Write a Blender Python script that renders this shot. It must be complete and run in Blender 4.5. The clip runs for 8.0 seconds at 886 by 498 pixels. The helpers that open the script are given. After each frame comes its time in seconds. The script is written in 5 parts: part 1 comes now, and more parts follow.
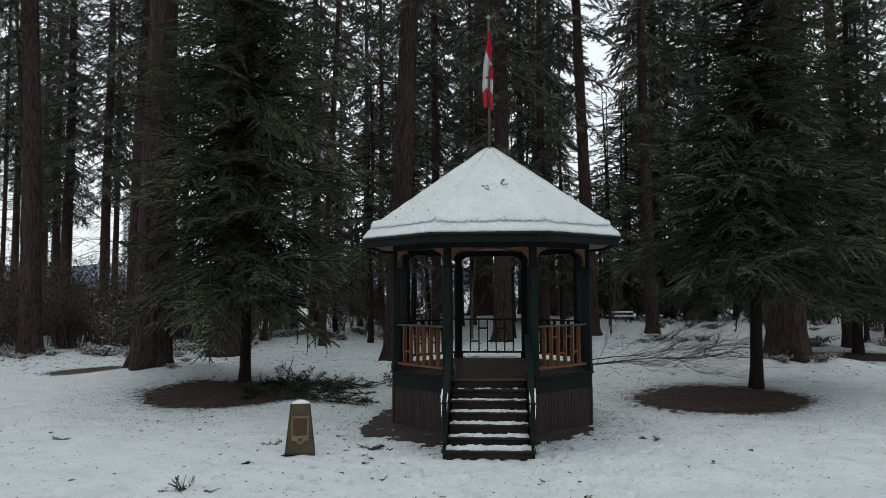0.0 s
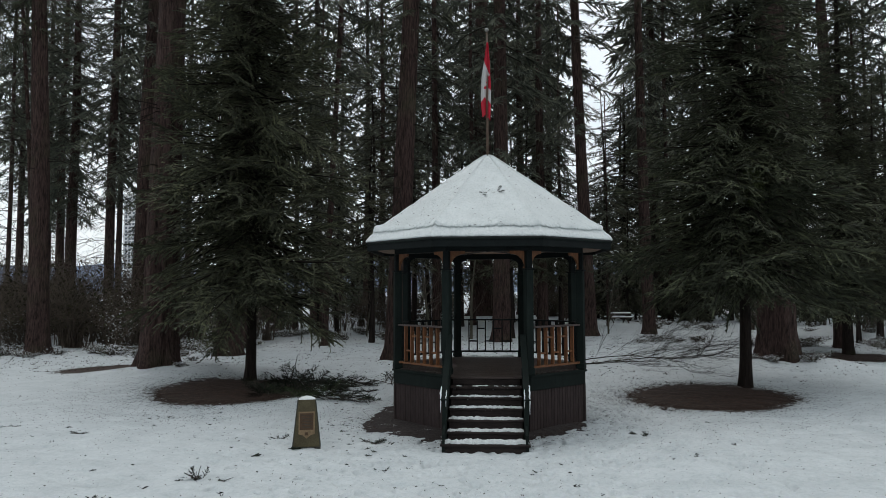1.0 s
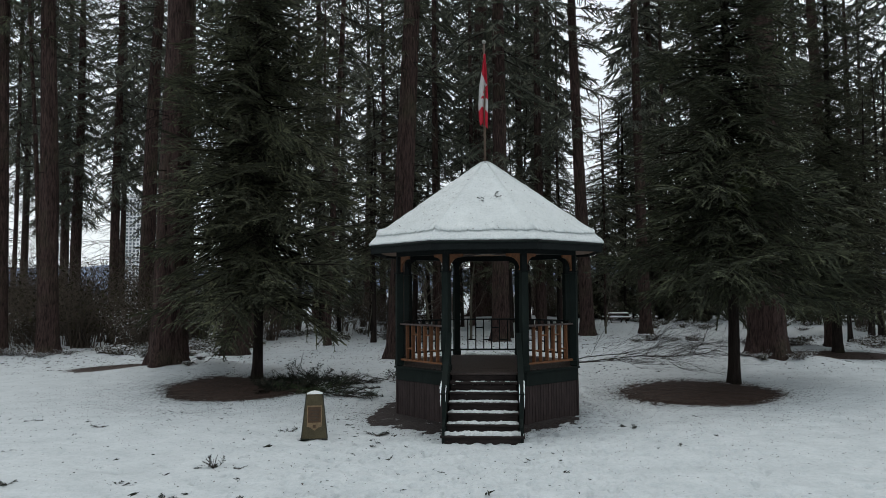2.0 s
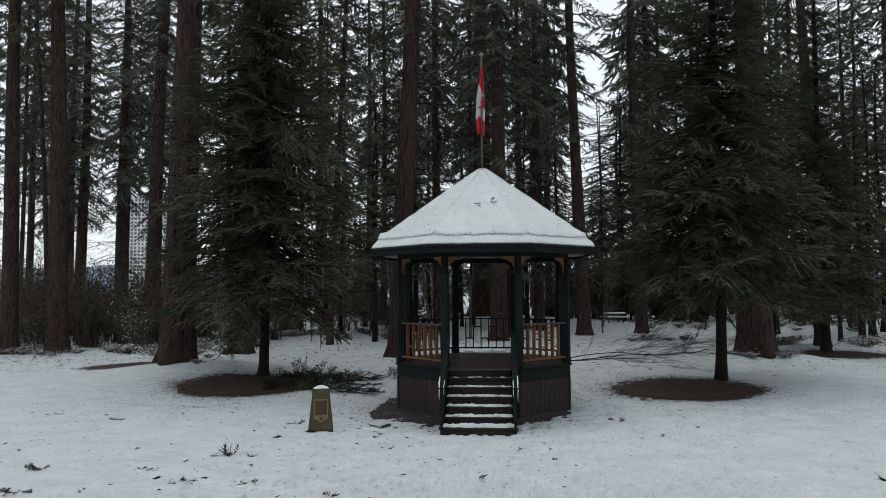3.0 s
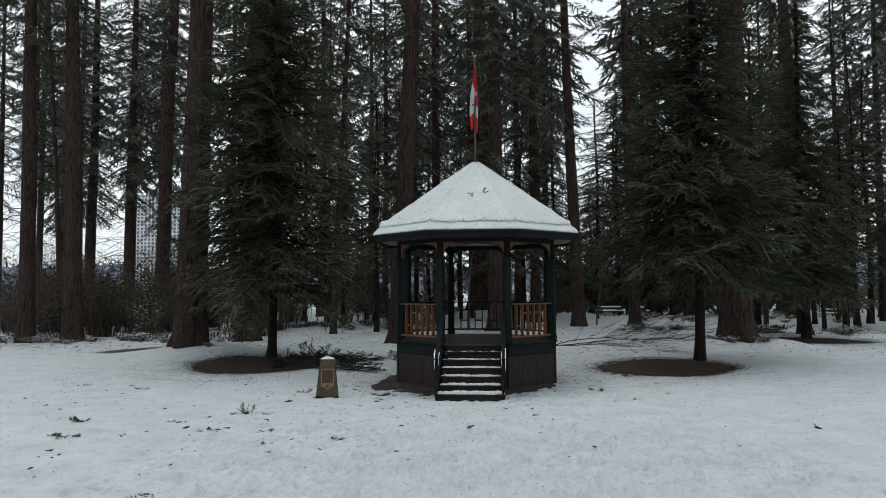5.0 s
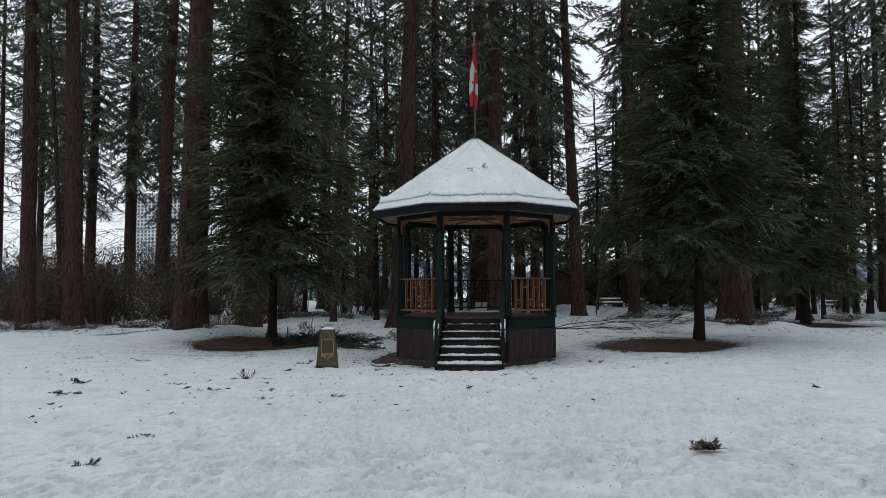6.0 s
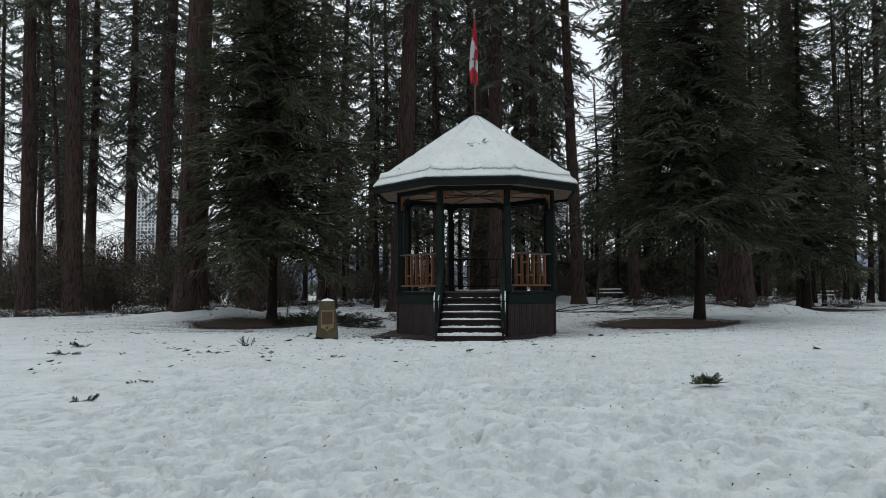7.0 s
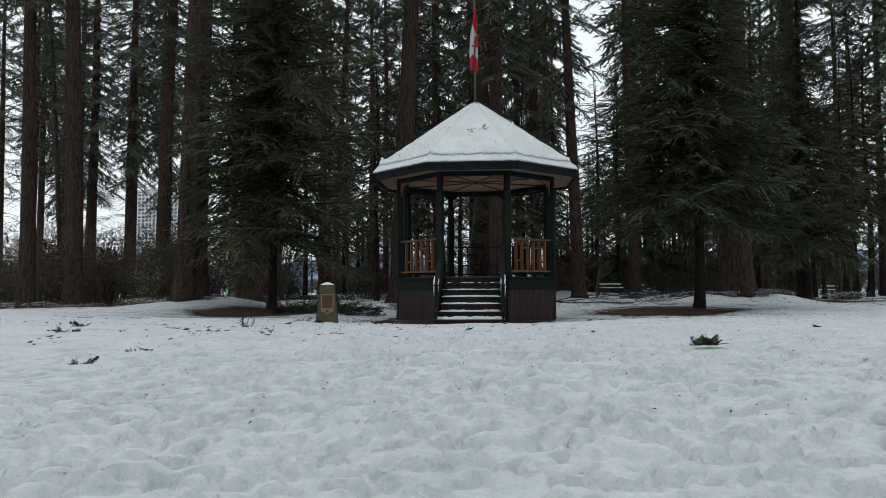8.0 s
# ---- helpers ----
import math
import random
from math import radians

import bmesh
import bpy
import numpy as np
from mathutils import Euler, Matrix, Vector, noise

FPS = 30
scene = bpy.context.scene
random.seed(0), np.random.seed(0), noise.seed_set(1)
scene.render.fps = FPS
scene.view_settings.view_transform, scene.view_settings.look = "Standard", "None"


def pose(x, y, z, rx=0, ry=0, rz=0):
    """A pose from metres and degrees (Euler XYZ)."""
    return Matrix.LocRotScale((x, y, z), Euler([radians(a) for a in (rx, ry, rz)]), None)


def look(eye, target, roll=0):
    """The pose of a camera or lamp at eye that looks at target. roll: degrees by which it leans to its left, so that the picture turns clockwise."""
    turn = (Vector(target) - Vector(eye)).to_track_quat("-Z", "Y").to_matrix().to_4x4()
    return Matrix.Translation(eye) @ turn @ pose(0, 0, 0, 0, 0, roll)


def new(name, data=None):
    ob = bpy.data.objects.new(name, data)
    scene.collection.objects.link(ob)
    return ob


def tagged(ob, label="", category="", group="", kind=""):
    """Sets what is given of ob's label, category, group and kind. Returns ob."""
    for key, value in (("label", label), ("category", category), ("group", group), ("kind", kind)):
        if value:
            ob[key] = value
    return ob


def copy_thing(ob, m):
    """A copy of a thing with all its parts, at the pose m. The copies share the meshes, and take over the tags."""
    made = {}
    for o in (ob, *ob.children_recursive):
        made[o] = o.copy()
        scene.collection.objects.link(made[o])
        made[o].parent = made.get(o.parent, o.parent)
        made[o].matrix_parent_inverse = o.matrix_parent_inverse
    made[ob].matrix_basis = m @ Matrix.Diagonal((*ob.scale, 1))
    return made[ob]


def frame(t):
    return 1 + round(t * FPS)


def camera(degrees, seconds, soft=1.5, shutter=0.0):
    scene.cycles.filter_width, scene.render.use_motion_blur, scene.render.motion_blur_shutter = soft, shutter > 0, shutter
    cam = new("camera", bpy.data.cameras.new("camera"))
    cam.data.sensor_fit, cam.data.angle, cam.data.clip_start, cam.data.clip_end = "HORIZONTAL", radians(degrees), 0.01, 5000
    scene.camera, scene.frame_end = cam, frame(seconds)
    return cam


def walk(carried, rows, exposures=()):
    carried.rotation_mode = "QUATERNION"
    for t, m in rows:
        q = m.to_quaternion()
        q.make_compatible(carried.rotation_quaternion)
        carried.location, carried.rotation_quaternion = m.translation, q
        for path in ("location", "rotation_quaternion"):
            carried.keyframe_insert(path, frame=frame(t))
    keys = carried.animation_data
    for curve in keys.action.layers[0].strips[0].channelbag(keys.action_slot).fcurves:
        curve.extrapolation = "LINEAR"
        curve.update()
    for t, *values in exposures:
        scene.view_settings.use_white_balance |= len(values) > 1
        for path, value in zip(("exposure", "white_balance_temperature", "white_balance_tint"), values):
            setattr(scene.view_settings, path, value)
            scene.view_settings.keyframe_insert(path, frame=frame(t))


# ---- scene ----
cam = camera(62.2, 8.0, 0.65)
EXPO = -0.05
PATH = [
    (0, (0.128, -18.3, 2.918), (-0.015, -16.308, 3.031), -0.3),
    (0.5, (0.177, -18.667, 2.943), (0.032, -16.675, 3.057), -0.2),
    (1, (0.202, -19.044, 2.95), (0.058, -17.053, 3.064), -0.2),
    (1.5, (0.241, -19.472, 2.949), (0.097, -17.481, 3.064), -0.3),
    (3, (0.41, -20.941, 2.958), (0.263, -18.95, 3.075), -0.3),
    (3.5, (0.487, -21.453, 2.965), (0.339, -19.462, 3.08), -0.3),
    (4, (0.585, -21.983, 2.96), (0.435, -19.992, 3.077), -0.3),
    (4.2, (0.626, -22.190, 2.947), (0.475, -20.199, 3.064), -0.3),
    (4.5, (0.676, -22.455, 2.788), (0.524, -20.464, 2.904), -0.3),
    (4.7, (0.695, -22.570, 2.672), (0.543, -20.579, 2.788), -0.3),
    (5.8, (0.712, -22.640, 1.884), (0.560, -20.650, 2.000), -0.3),
    (6, (0.712, -22.629, 1.751), (0.56, -20.639, 1.867), -0.3),
    (6.5, (0.712, -22.592, 1.405), (0.56, -20.601, 1.518), -0.3),
    (7, (0.71, -22.552, 1.101), (0.557, -20.561, 1.212), -0.3),
    (7.5, (0.707, -22.538, 0.885), (0.554, -20.547, 0.994), -0.3),
    (8, (0.717, -22.53, 0.721), (0.563, -20.539, 0.83), -0.3),
]
walk(cam, [(t, look(eye, target, roll)) for t, eye, target, roll in PATH], [(0.0, EXPO), (8.0, EXPO)])

# ---- world and light: a closed winter cloud deck ----
SUN_EL, SUN_ROT = 70.0, -20.0
world = bpy.data.worlds.new("overcast_sky")
scene.world = world
world.use_nodes = True
wn, wl = world.node_tree.nodes, world.node_tree.links
wn.clear()
w_out = wn.new("ShaderNodeOutputWorld")
w_bg = wn.new("ShaderNodeBackground")
w_sky = wn.new("ShaderNodeTexSky")
w_sky.sky_type, w_sky.sun_disc = "NISHITA", False
w_sky.sun_elevation, w_sky.sun_rotation = radians(SUN_EL), radians(SUN_ROT)
w_sky.air_density, w_sky.dust_density, w_sky.ozone_density = 1.0, 4.0, 1.0
w_mix = wn.new("ShaderNodeMix")
w_mix.data_type = "RGBA"
w_mix.inputs["Factor"].default_value = 0.86
w_cloud = wn.new("ShaderNodeTexNoise")
w_cloud.inputs["Scale"].default_value = 2.2
w_cloud.inputs["Detail"].default_value = 5.0
w_ramp = wn.new("ShaderNodeValToRGB")
w_ramp.color_ramp.elements[0].position, w_ramp.color_ramp.elements[0].color = 0.3, (6.6, 7.15, 7.45, 1)
w_ramp.color_ramp.elements[1].position, w_ramp.color_ramp.elements[1].color = 0.7, (8.2, 8.75, 9.0, 1)
wl.new(w_cloud.outputs["Fac"], w_ramp.inputs["Fac"])
wl.new(w_sky.outputs["Color"], w_mix.inputs["A"])
wl.new(w_ramp.outputs["Color"], w_mix.inputs["B"])
wl.new(w_mix.outputs["Result"], w_bg.inputs["Color"])
w_bg.inputs["Strength"].default_value = 0.14
wl.new(w_bg.outputs["Background"], w_out.inputs["Surface"])

sun_data = bpy.data.lights.new("sun", "SUN")
sun_data.energy, sun_data.angle, sun_data.color = 0.55, radians(28), (1.0, 0.97, 0.93)
sun = new("sun", sun_data)
sun.matrix_world = look((0, 0, 60), (5.0, -14.0, 20.0))

# ---- materials ----
def mat_base(name, rough=0.8, metal=0.0, spec=0.3):
    m = bpy.data.materials.new(name)
    m.use_nodes = True
    n, l = m.node_tree.nodes, m.node_tree.links
    b = n["Principled BSDF"]
    b.inputs["Roughness"].default_value = rough
    b.inputs["Metallic"].default_value = metal
    b.inputs["Specular IOR Level"].default_value = spec
    return m, n, l, b


def node(n, kind, **values):
    made = n.new(kind)
    for key, value in values.items():
        made.inputs[key.replace("_", " ")].default_value = value
    return made


def coords(n, l, scale=(1, 1, 1)):
    tc, mp = n.new("ShaderNodeTexCoord"), n.new("ShaderNodeMapping")
    mp.inputs["Scale"].default_value = scale
    l.new(tc.outputs["Object"], mp.inputs["Vector"])
    return mp.outputs["Vector"]


def ramp(n, l, source, stops):
    r = n.new("ShaderNodeValToRGB")
    e = r.color_ramp.elements
    while len(e) < len(stops):
        e.new(0.5)
    for k, (p, c) in enumerate(stops):
        e[k].position, e[k].color = p, (*c, 1)
    l.new(source, r.inputs["Fac"])
    return r.outputs["Color"]


def mixed(n, l, fac, a, b, how="MIX"):
    m = n.new("ShaderNodeMix")
    m.data_type, m.blend_type = "RGBA", how
    for sock, v in (("Factor", fac), ("A", a), ("B", b)):
        if isinstance(v, (int, float)):
            m.inputs[sock].default_value = v
        elif isinstance(v, tuple):
            m.inputs[sock].default_value = (*v, 1)
        else:
            l.new(v, m.inputs[sock])
    return m.outputs["Result"]


def bumped(n, l, b, height, strength=0.4, dist=0.02):
    k = node(n, "ShaderNodeBump", Strength=strength, Distance=dist)
    l.new(height, k.inputs["Height"])
    l.new(k.outputs["Normal"], b.inputs["Normal"])


def grain(name, low, high, scale=(1, 1, 1), fine=30.0, coarse=2.0, rough=0.8, bump=0.3, dist=0.01, spread=0.35, spec=0.3, detail=8.0):
    """Colour between two tones, varied at a fine and a coarse scale and from piece to piece, with fine relief."""
    m, n, l, b = mat_base(name, rough, 0.0, spec)
    v = coords(n, l, scale)
    f = node(n, "ShaderNodeTexNoise", Scale=fine, Detail=detail, Roughness=0.65)
    c = node(n, "ShaderNodeTexNoise", Scale=coarse, Detail=3.0)
    l.new(v, f.inputs["Vector"]), l.new(v, c.inputs["Vector"])
    one = ramp(n, l, f.outputs["Fac"], [(0.3, low), (0.7, high)])
    dark = ramp(n, l, c.outputs["Fac"], [(0.3, (1 - spread,) * 3), (0.7, (1.0, 1.0, 1.0))])
    col = mixed(n, l, 1.0, one, dark, "MULTIPLY")
    info = n.new("ShaderNodeObjectInfo")
    each = ramp(n, l, info.outputs["Random"], [(0.0, (0.82, 0.82, 0.82)), (1.0, (1.0, 1.0, 1.0))])
    col = mixed(n, l, 1.0, col, each, "MULTIPLY")
    l.new(col, b.inputs["Base Color"])
    bumped(n, l, b, f.outputs["Fac"], bump, dist)
    return m


SOIL_PATCHES = ((-7.85, 3.0, 2.4, 2.35), (6.2, 2.45, 2.35, 2.2), (15.7, 13.6, 2.7, 1.7), (-14.2, 8.2, 2.3, 2.1))


def duff_over(n, l, snow, low=(0.010, 0.0058, 0.0045), mid=(0.027, 0.0150, 0.0105), high=(0.095, 0.054, 0.036)):
    """Needle duff laid over snow under the trees, breaking up into flecks at its rim."""
    v = coords(n, l)
    edge = node(n, "ShaderNodeTexNoise", Scale=5.0, Detail=12.0, Roughness=0.82)
    l.new(v, edge.inputs["Vector"])
    inside = None
    for cx, cy, rx, ry in SOIL_PATCHES:
        shift = n.new("ShaderNodeVectorMath")
        shift.operation = "SUBTRACT"
        shift.inputs[1].default_value = (cx, cy, 0)
        l.new(v, shift.inputs[0])
        squash = n.new("ShaderNodeVectorMath")
        squash.operation = "MULTIPLY"
        squash.inputs[1].default_value = (1 / rx, 1 / ry, 0)
        l.new(shift.outputs["Vector"], squash.inputs[0])
        size = n.new("ShaderNodeVectorMath")
        size.operation = "LENGTH"
        l.new(squash.outputs["Vector"], size.inputs[0])
        if inside is None:
            inside = size.outputs["Value"]
        else:
            low_of = n.new("ShaderNodeMath")
            low_of.operation = "MINIMUM"
            l.new(inside, low_of.inputs[0]), l.new(size.outputs["Value"], low_of.inputs[1])
            inside = low_of.outputs["Value"]
    away = n.new("ShaderNodeMath")
    away.operation = "MULTIPLY_ADD"
    away.inputs[1].default_value, away.inputs[2].default_value = -0.75, 0.75
    l.new(inside, away.inputs[0])
    both = n.new("ShaderNodeMath")
    both.operation = "ADD"
    l.new(away.outputs["Value"], both.inputs[0]), l.new(edge.outputs["Fac"], both.inputs[1])
    mask = ramp(n, l, both.outputs["Value"], [(0.49, (0, 0, 0)), (0.54, (1, 1, 1))])
    f = node(n, "ShaderNodeTexNoise", Scale=8.0, Detail=10.0, Roughness=0.85)
    l.new(v, f.inputs["Vector"])
    soil = ramp(n, l, f.outputs["Fac"], [(0.34, low), (0.52, mid), (0.66, high)])
    return mixed(n, l, mask, snow, soil)


def snow_material(name, specks=0.5, low=(0.415, 0.448, 0.461), high=(0.518, 0.551, 0.562), fleck=30.0, lump=11.0, duff=False):
    m, n, l, b = mat_base(name, 0.7, 0.0, 0.25)
    v = coords(n, l)
    a = node(n, "ShaderNodeTexNoise", Scale=1.3, Detail=6.0, Roughness=0.6)
    f = node(n, "ShaderNodeTexNoise", Scale=lump, Detail=5.0, Roughness=0.60)
    d = node(n, "ShaderNodeTexNoise", Scale=fleck, Detail=2.0, Roughness=0.8)
    g = node(n, "ShaderNodeTexNoise", Scale=34.0, Detail=5.0, Roughness=0.75)
    p = node(n, "ShaderNodeTexNoise", Scale=0.55, Detail=4.0)
    for t in (a, f, d, p, g):
        l.new(v, t.inputs["Vector"])
    col = ramp(n, l, a.outputs["Fac"], [(0.3, low), (0.7, high)])
    # shade painted into the crust's hollows: greyer where the bump noise is low
    wet = ramp(n, l, f.outputs["Fac"], [(0.36, (0.88, 0.90, 0.91)), (0.52, (1.0, 1.0, 1.0))])
    col = mixed(n, l, 1.0, col, wet, "MULTIPLY")
    crust = ramp(n, l, g.outputs["Fac"], [(0.34, (0.91, 0.915, 0.915)), (0.50, (1.0, 1.0, 1.0)), (0.68, (1.04, 1.04, 1.04))])
    col = mixed(n, l, 1.0, col, crust, "MULTIPLY")
    # needles and crumbs of bark strewn unevenly over the crust
    crumbs = ramp(n, l, d.outputs["Fac"], [(0.645, (0, 0, 0)), (0.685, (1, 1, 1))])
    where = ramp(n, l, p.outputs["Fac"], [(0.38, (0.10, 0.10, 0.10)), (0.62, (specks, specks, specks))])
    fac = mixed(n, l, 1.0, crumbs, where, "MULTIPLY")
    col = mixed(n, l, fac, col, (0.13, 0.115, 0.09))
    if duff:
        col = duff_over(n, l, col)
    l.new(col, b.inputs["Base Color"])
    dents = n.new("ShaderNodeTexVoronoi")
    dents.feature = "SMOOTH_F1"
    dents.inputs["Scale"].default_value = 6.5
    sway = mixed(n, l, 0.12, v, a.outputs["Color"])
    l.new(sway, dents.inputs["Vector"])
    tall = mixed(n, l, 0.14, f.outputs["Color"], g.outputs["Color"])
    tall = mixed(n, l, 0.30, tall, dents.outputs["Distance"])
    bumped(n, l, b, tall, 1.0, 0.045)
    return m


def leaf_material(name, dark, mid, light):
    m, n, l, b = mat_base(name, 0.75, 0.0, 0.10)
    g = n.new("ShaderNodeNewGeometry")
    info = n.new("ShaderNodeObjectInfo")
    v = coords(n, l)
    c = node(n, "ShaderNodeTexNoise", Scale=0.9, Detail=3.0)
    l.new(v, c.inputs["Vector"])
    col = ramp(n, l, g.outputs["Random Per Island"], [(0.0, dark), (0.6, mid), (1.0, light)])
    patch = ramp(n, l, c.outputs["Fac"], [(0.35, (0.6, 0.6, 0.62)), (0.65, (1.0, 1.0, 0.95))])
    col = mixed(n, l, 1.0, col, patch, "MULTIPLY")
    each = ramp(n, l, info.outputs["Random"], [(0.0, (0.8, 0.85, 0.85)), (1.0, (1.0, 1.0, 1.0))])
    col = mixed(n, l, 1.0, col, each, "MULTIPLY")
    l.new(col, b.inputs["Base Color"])
    return m


def bark_material(name, low, high, moss=0.25):
    m, n, l, b = mat_base(name, 0.95, 0.0, 0.1)
    v = coords(n, l, (1, 1, 0.16))
    f = node(n, "ShaderNodeTexNoise", Scale=13.0, Detail=8.0, Roughness=0.7)
    l.new(v, f.inputs["Vector"])
    c = node(n, "ShaderNodeTexNoise", Scale=0.8, Detail=4.0)
    l.new(coords(n, l), c.inputs["Vector"])
    col = ramp(n, l, f.outputs["Fac"], [(0.35, low), (0.65, high)])
    green = ramp(n, l, c.outputs["Fac"], [(0.5, (0, 0, 0)), (0.7, (moss, moss, moss))])
    col = mixed(n, l, green, col, (0.06, 0.07, 0.035))
    l.new(col, b.inputs["Base Color"])
    bumped(n, l, b, f.outputs["Fac"], 1.0, 0.10)
    return m


SNOW = snow_material("ground_snow", 0.45, fleck=58.0, duff=True)
ROOF_SNOW = snow_material("roof_snow", 0.95, (0.52, 0.55, 0.55), (0.61, 0.64, 0.64), 34.0, 20.0)
CLEAN_SNOW = snow_material("settled_snow", 0.15, (0.70, 0.73, 0.75), (0.80, 0.83, 0.85))
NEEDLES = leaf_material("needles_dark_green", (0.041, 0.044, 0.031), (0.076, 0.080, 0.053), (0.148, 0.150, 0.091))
# far needles paled: distance haze is painted into their colour
NEEDLES_FAR = leaf_material("needles_haze_paled", (0.066, 0.071, 0.058), (0.110, 0.116, 0.090), (0.168, 0.170, 0.126))
NEEDLES_YOUNG = leaf_material("needles_olive_understorey", (0.048, 0.049, 0.034), (0.086, 0.086, 0.058), (0.135, 0.132, 0.090))
NEEDLES_TORN = leaf_material("needles_torn_boughs", (0.012, 0.015, 0.012), (0.026, 0.031, 0.023), (0.055, 0.062, 0.044))
NEEDLES_FRESH = leaf_material("needles_fresh_green", (0.022, 0.036, 0.018), (0.046, 0.066, 0.031), (0.090, 0.108, 0.052))
NEEDLES_SAP = leaf_material("needles_yellow_green", (0.035, 0.043, 0.018), (0.062, 0.072, 0.030), (0.105, 0.112, 0.050))
BARK = bark_material("furrowed_brown_bark", (0.012, 0.0078, 0.0072), (0.076, 0.0490, 0.0435))
BARK_DARK = bark_material("dark_spruce_bark", (0.010, 0.008, 0.007), (0.029, 0.022, 0.019))
PALE_BARK = bark_material("pale_grey_green_bark", (0.055, 0.052, 0.040), (0.130, 0.122, 0.095), 0.35)
TWIG = grain("grey_brown_twig", (0.038, 0.028, 0.023), (0.085, 0.064, 0.052), fine=20, bump=0.2)
BRUSH = grain("brown_brushwood", (0.066, 0.051, 0.040), (0.150, 0.115, 0.090), fine=20, bump=0.2)
SHRUB_LEAF = leaf_material("shrub_leaf", (0.035, 0.028, 0.018), (0.055, 0.050, 0.028), (0.085, 0.080, 0.040))
EARTH = grain("needle_litter", (0.020, 0.014, 0.011), (0.072, 0.047, 0.034), fine=24, coarse=1.2, bump=0.9, dist=0.03, rough=0.95, spec=0.1)
def flecked_earth(name, low, high, from_fac, size=2.4):
    """Wet soil with scraps of snow left in the hollows."""
    m, n, l, b = mat_base(name, 0.9, 0.0, 0.15)
    v = coords(n, l)
    f = node(n, "ShaderNodeTexNoise", Scale=16.0, Detail=8.0, Roughness=0.7)
    c = node(n, "ShaderNodeTexNoise", Scale=size, Detail=9.0, Roughness=0.78)
    l.new(v, f.inputs["Vector"]), l.new(v, c.inputs["Vector"])
    soil = ramp(n, l, f.outputs["Fac"], [(0.3, low), (0.7, high)])
    scraps = ramp(n, l, c.outputs["Fac"], [(from_fac, (0, 0, 0)), (from_fac + 0.05, (1, 1, 1))])
    l.new(mixed(n, l, scraps, soil, (0.62, 0.65, 0.67)), b.inputs["Base Color"])
    bumped(n, l, b, f.outputs["Fac"], 0.9, 0.03)
    return m


SCRAPS = flecked_earth("soil_with_snow_scraps", (0.016, 0.0135, 0.0135), (0.066, 0.055, 0.052), 0.60)
DUFF = snow_material("needle_duff", 0.7, duff=True)
GREEN = grain("dark_green_paint", (0.0075, 0.0120, 0.0108), (0.0128, 0.0192, 0.0170), scale=(1, 1, 0.3), fine=14, coarse=3, rough=0.75, bump=0.15, dist=0.004, spec=0.10)
HEADER = grain("black_green_paint", (0.008, 0.0105, 0.011), (0.014, 0.018, 0.018), fine=14, coarse=3, rough=0.75, bump=0.12, dist=0.004, spec=0.08)
COPPER = grain("red_cedar_stain", (0.105, 0.040, 0.014), (0.200, 0.080, 0.029), scale=(1, 1, 0.35), fine=26, coarse=4, rough=0.6, bump=0.2, dist=0.004)
CEIL = grain("ceiling_boards_stain", (0.30, 0.145, 0.075), (0.46, 0.24, 0.13), scale=(0.4, 1, 1), fine=18, coarse=3, rough=0.6, bump=0.15, dist=0.004)
SOFFIT = grain("soffit_pale_boards", (0.22, 0.135, 0.09), (0.33, 0.21, 0.145), fine=18, coarse=3, rough=0.7, bump=0.1, dist=0.004)
SIDING = grain("siding_umber_paint", (0.033, 0.0245, 0.025), (0.062, 0.047, 0.045), scale=(1, 1, 0.2), fine=18, coarse=2, rough=0.85, bump=0.3, dist=0.006, spec=0.08)
DECK = grain("deck_worn_brown", (0.030, 0.021, 0.0188), (0.088, 0.063, 0.055), scale=(0.25, 1, 1), fine=9, coarse=2, rough=0.38, bump=0.25, dist=0.005, spec=0.3)
STEP = grain("step_wet_brown", (0.018, 0.014, 0.014), (0.048, 0.037, 0.034), scale=(0.25, 1, 1), fine=20, coarse=3, rough=0.6, bump=0.25, dist=0.005, spec=0.12)
SHINGLE = grain("roof_shingle", (0.05, 0.05, 0.05), (0.10, 0.10, 0.095), fine=25, rough=0.9)
METAL_POLE = grain("weathered_pole", (0.09, 0.06, 0.045), (0.16, 0.11, 0.08), scale=(1, 1, 0.2), fine=20, rough=0.6)
BALL = grain("tarnished_ball", (0.22, 0.22, 0.21), (0.36, 0.36, 0.34), fine=18, rough=0.4, spec=0.5)
FLAG_RED = grain("flag_red_cloth", (0.32, 0.008, 0.022), (0.44, 0.014, 0.032), fine=60, coarse=6, rough=0.85, bump=0.1, dist=0.003, spread=0.2)
FLAG_WHITE = grain("flag_white_cloth", (0.36, 0.36, 0.36), (0.52, 0.52, 0.51), fine=60, coarse=6, rough=0.85, bump=0.1, dist=0.003, spread=0.15)
OLIVE = grain("plinth_olive_aggregate", (0.060, 0.050, 0.027), (0.105, 0.088, 0.050), fine=60, coarse=4, rough=0.85, bump=0.35, dist=0.006)
BRONZE = grain("plaque_dull_bronze", (0.050, 0.026, 0.012), (0.090, 0.050, 0.024), fine=50, coarse=8, rough=0.6, spec=0.3)
BRASS = grain("plaque_pale_brass", (0.17, 0.115, 0.062), (0.27, 0.185, 0.105), fine=40, coarse=6, rough=0.6, spec=0.3)
GRAPHITE = grain("plinth_dark_edge", (0.03, 0.032, 0.028), (0.06, 0.062, 0.05), fine=40, rough=0.8)
CONCRETE = grain("tower_concrete", (0.74, 0.75, 0.76), (0.84, 0.85, 0.86), fine=0.4, coarse=0.05, rough=0.8, bump=0.0)
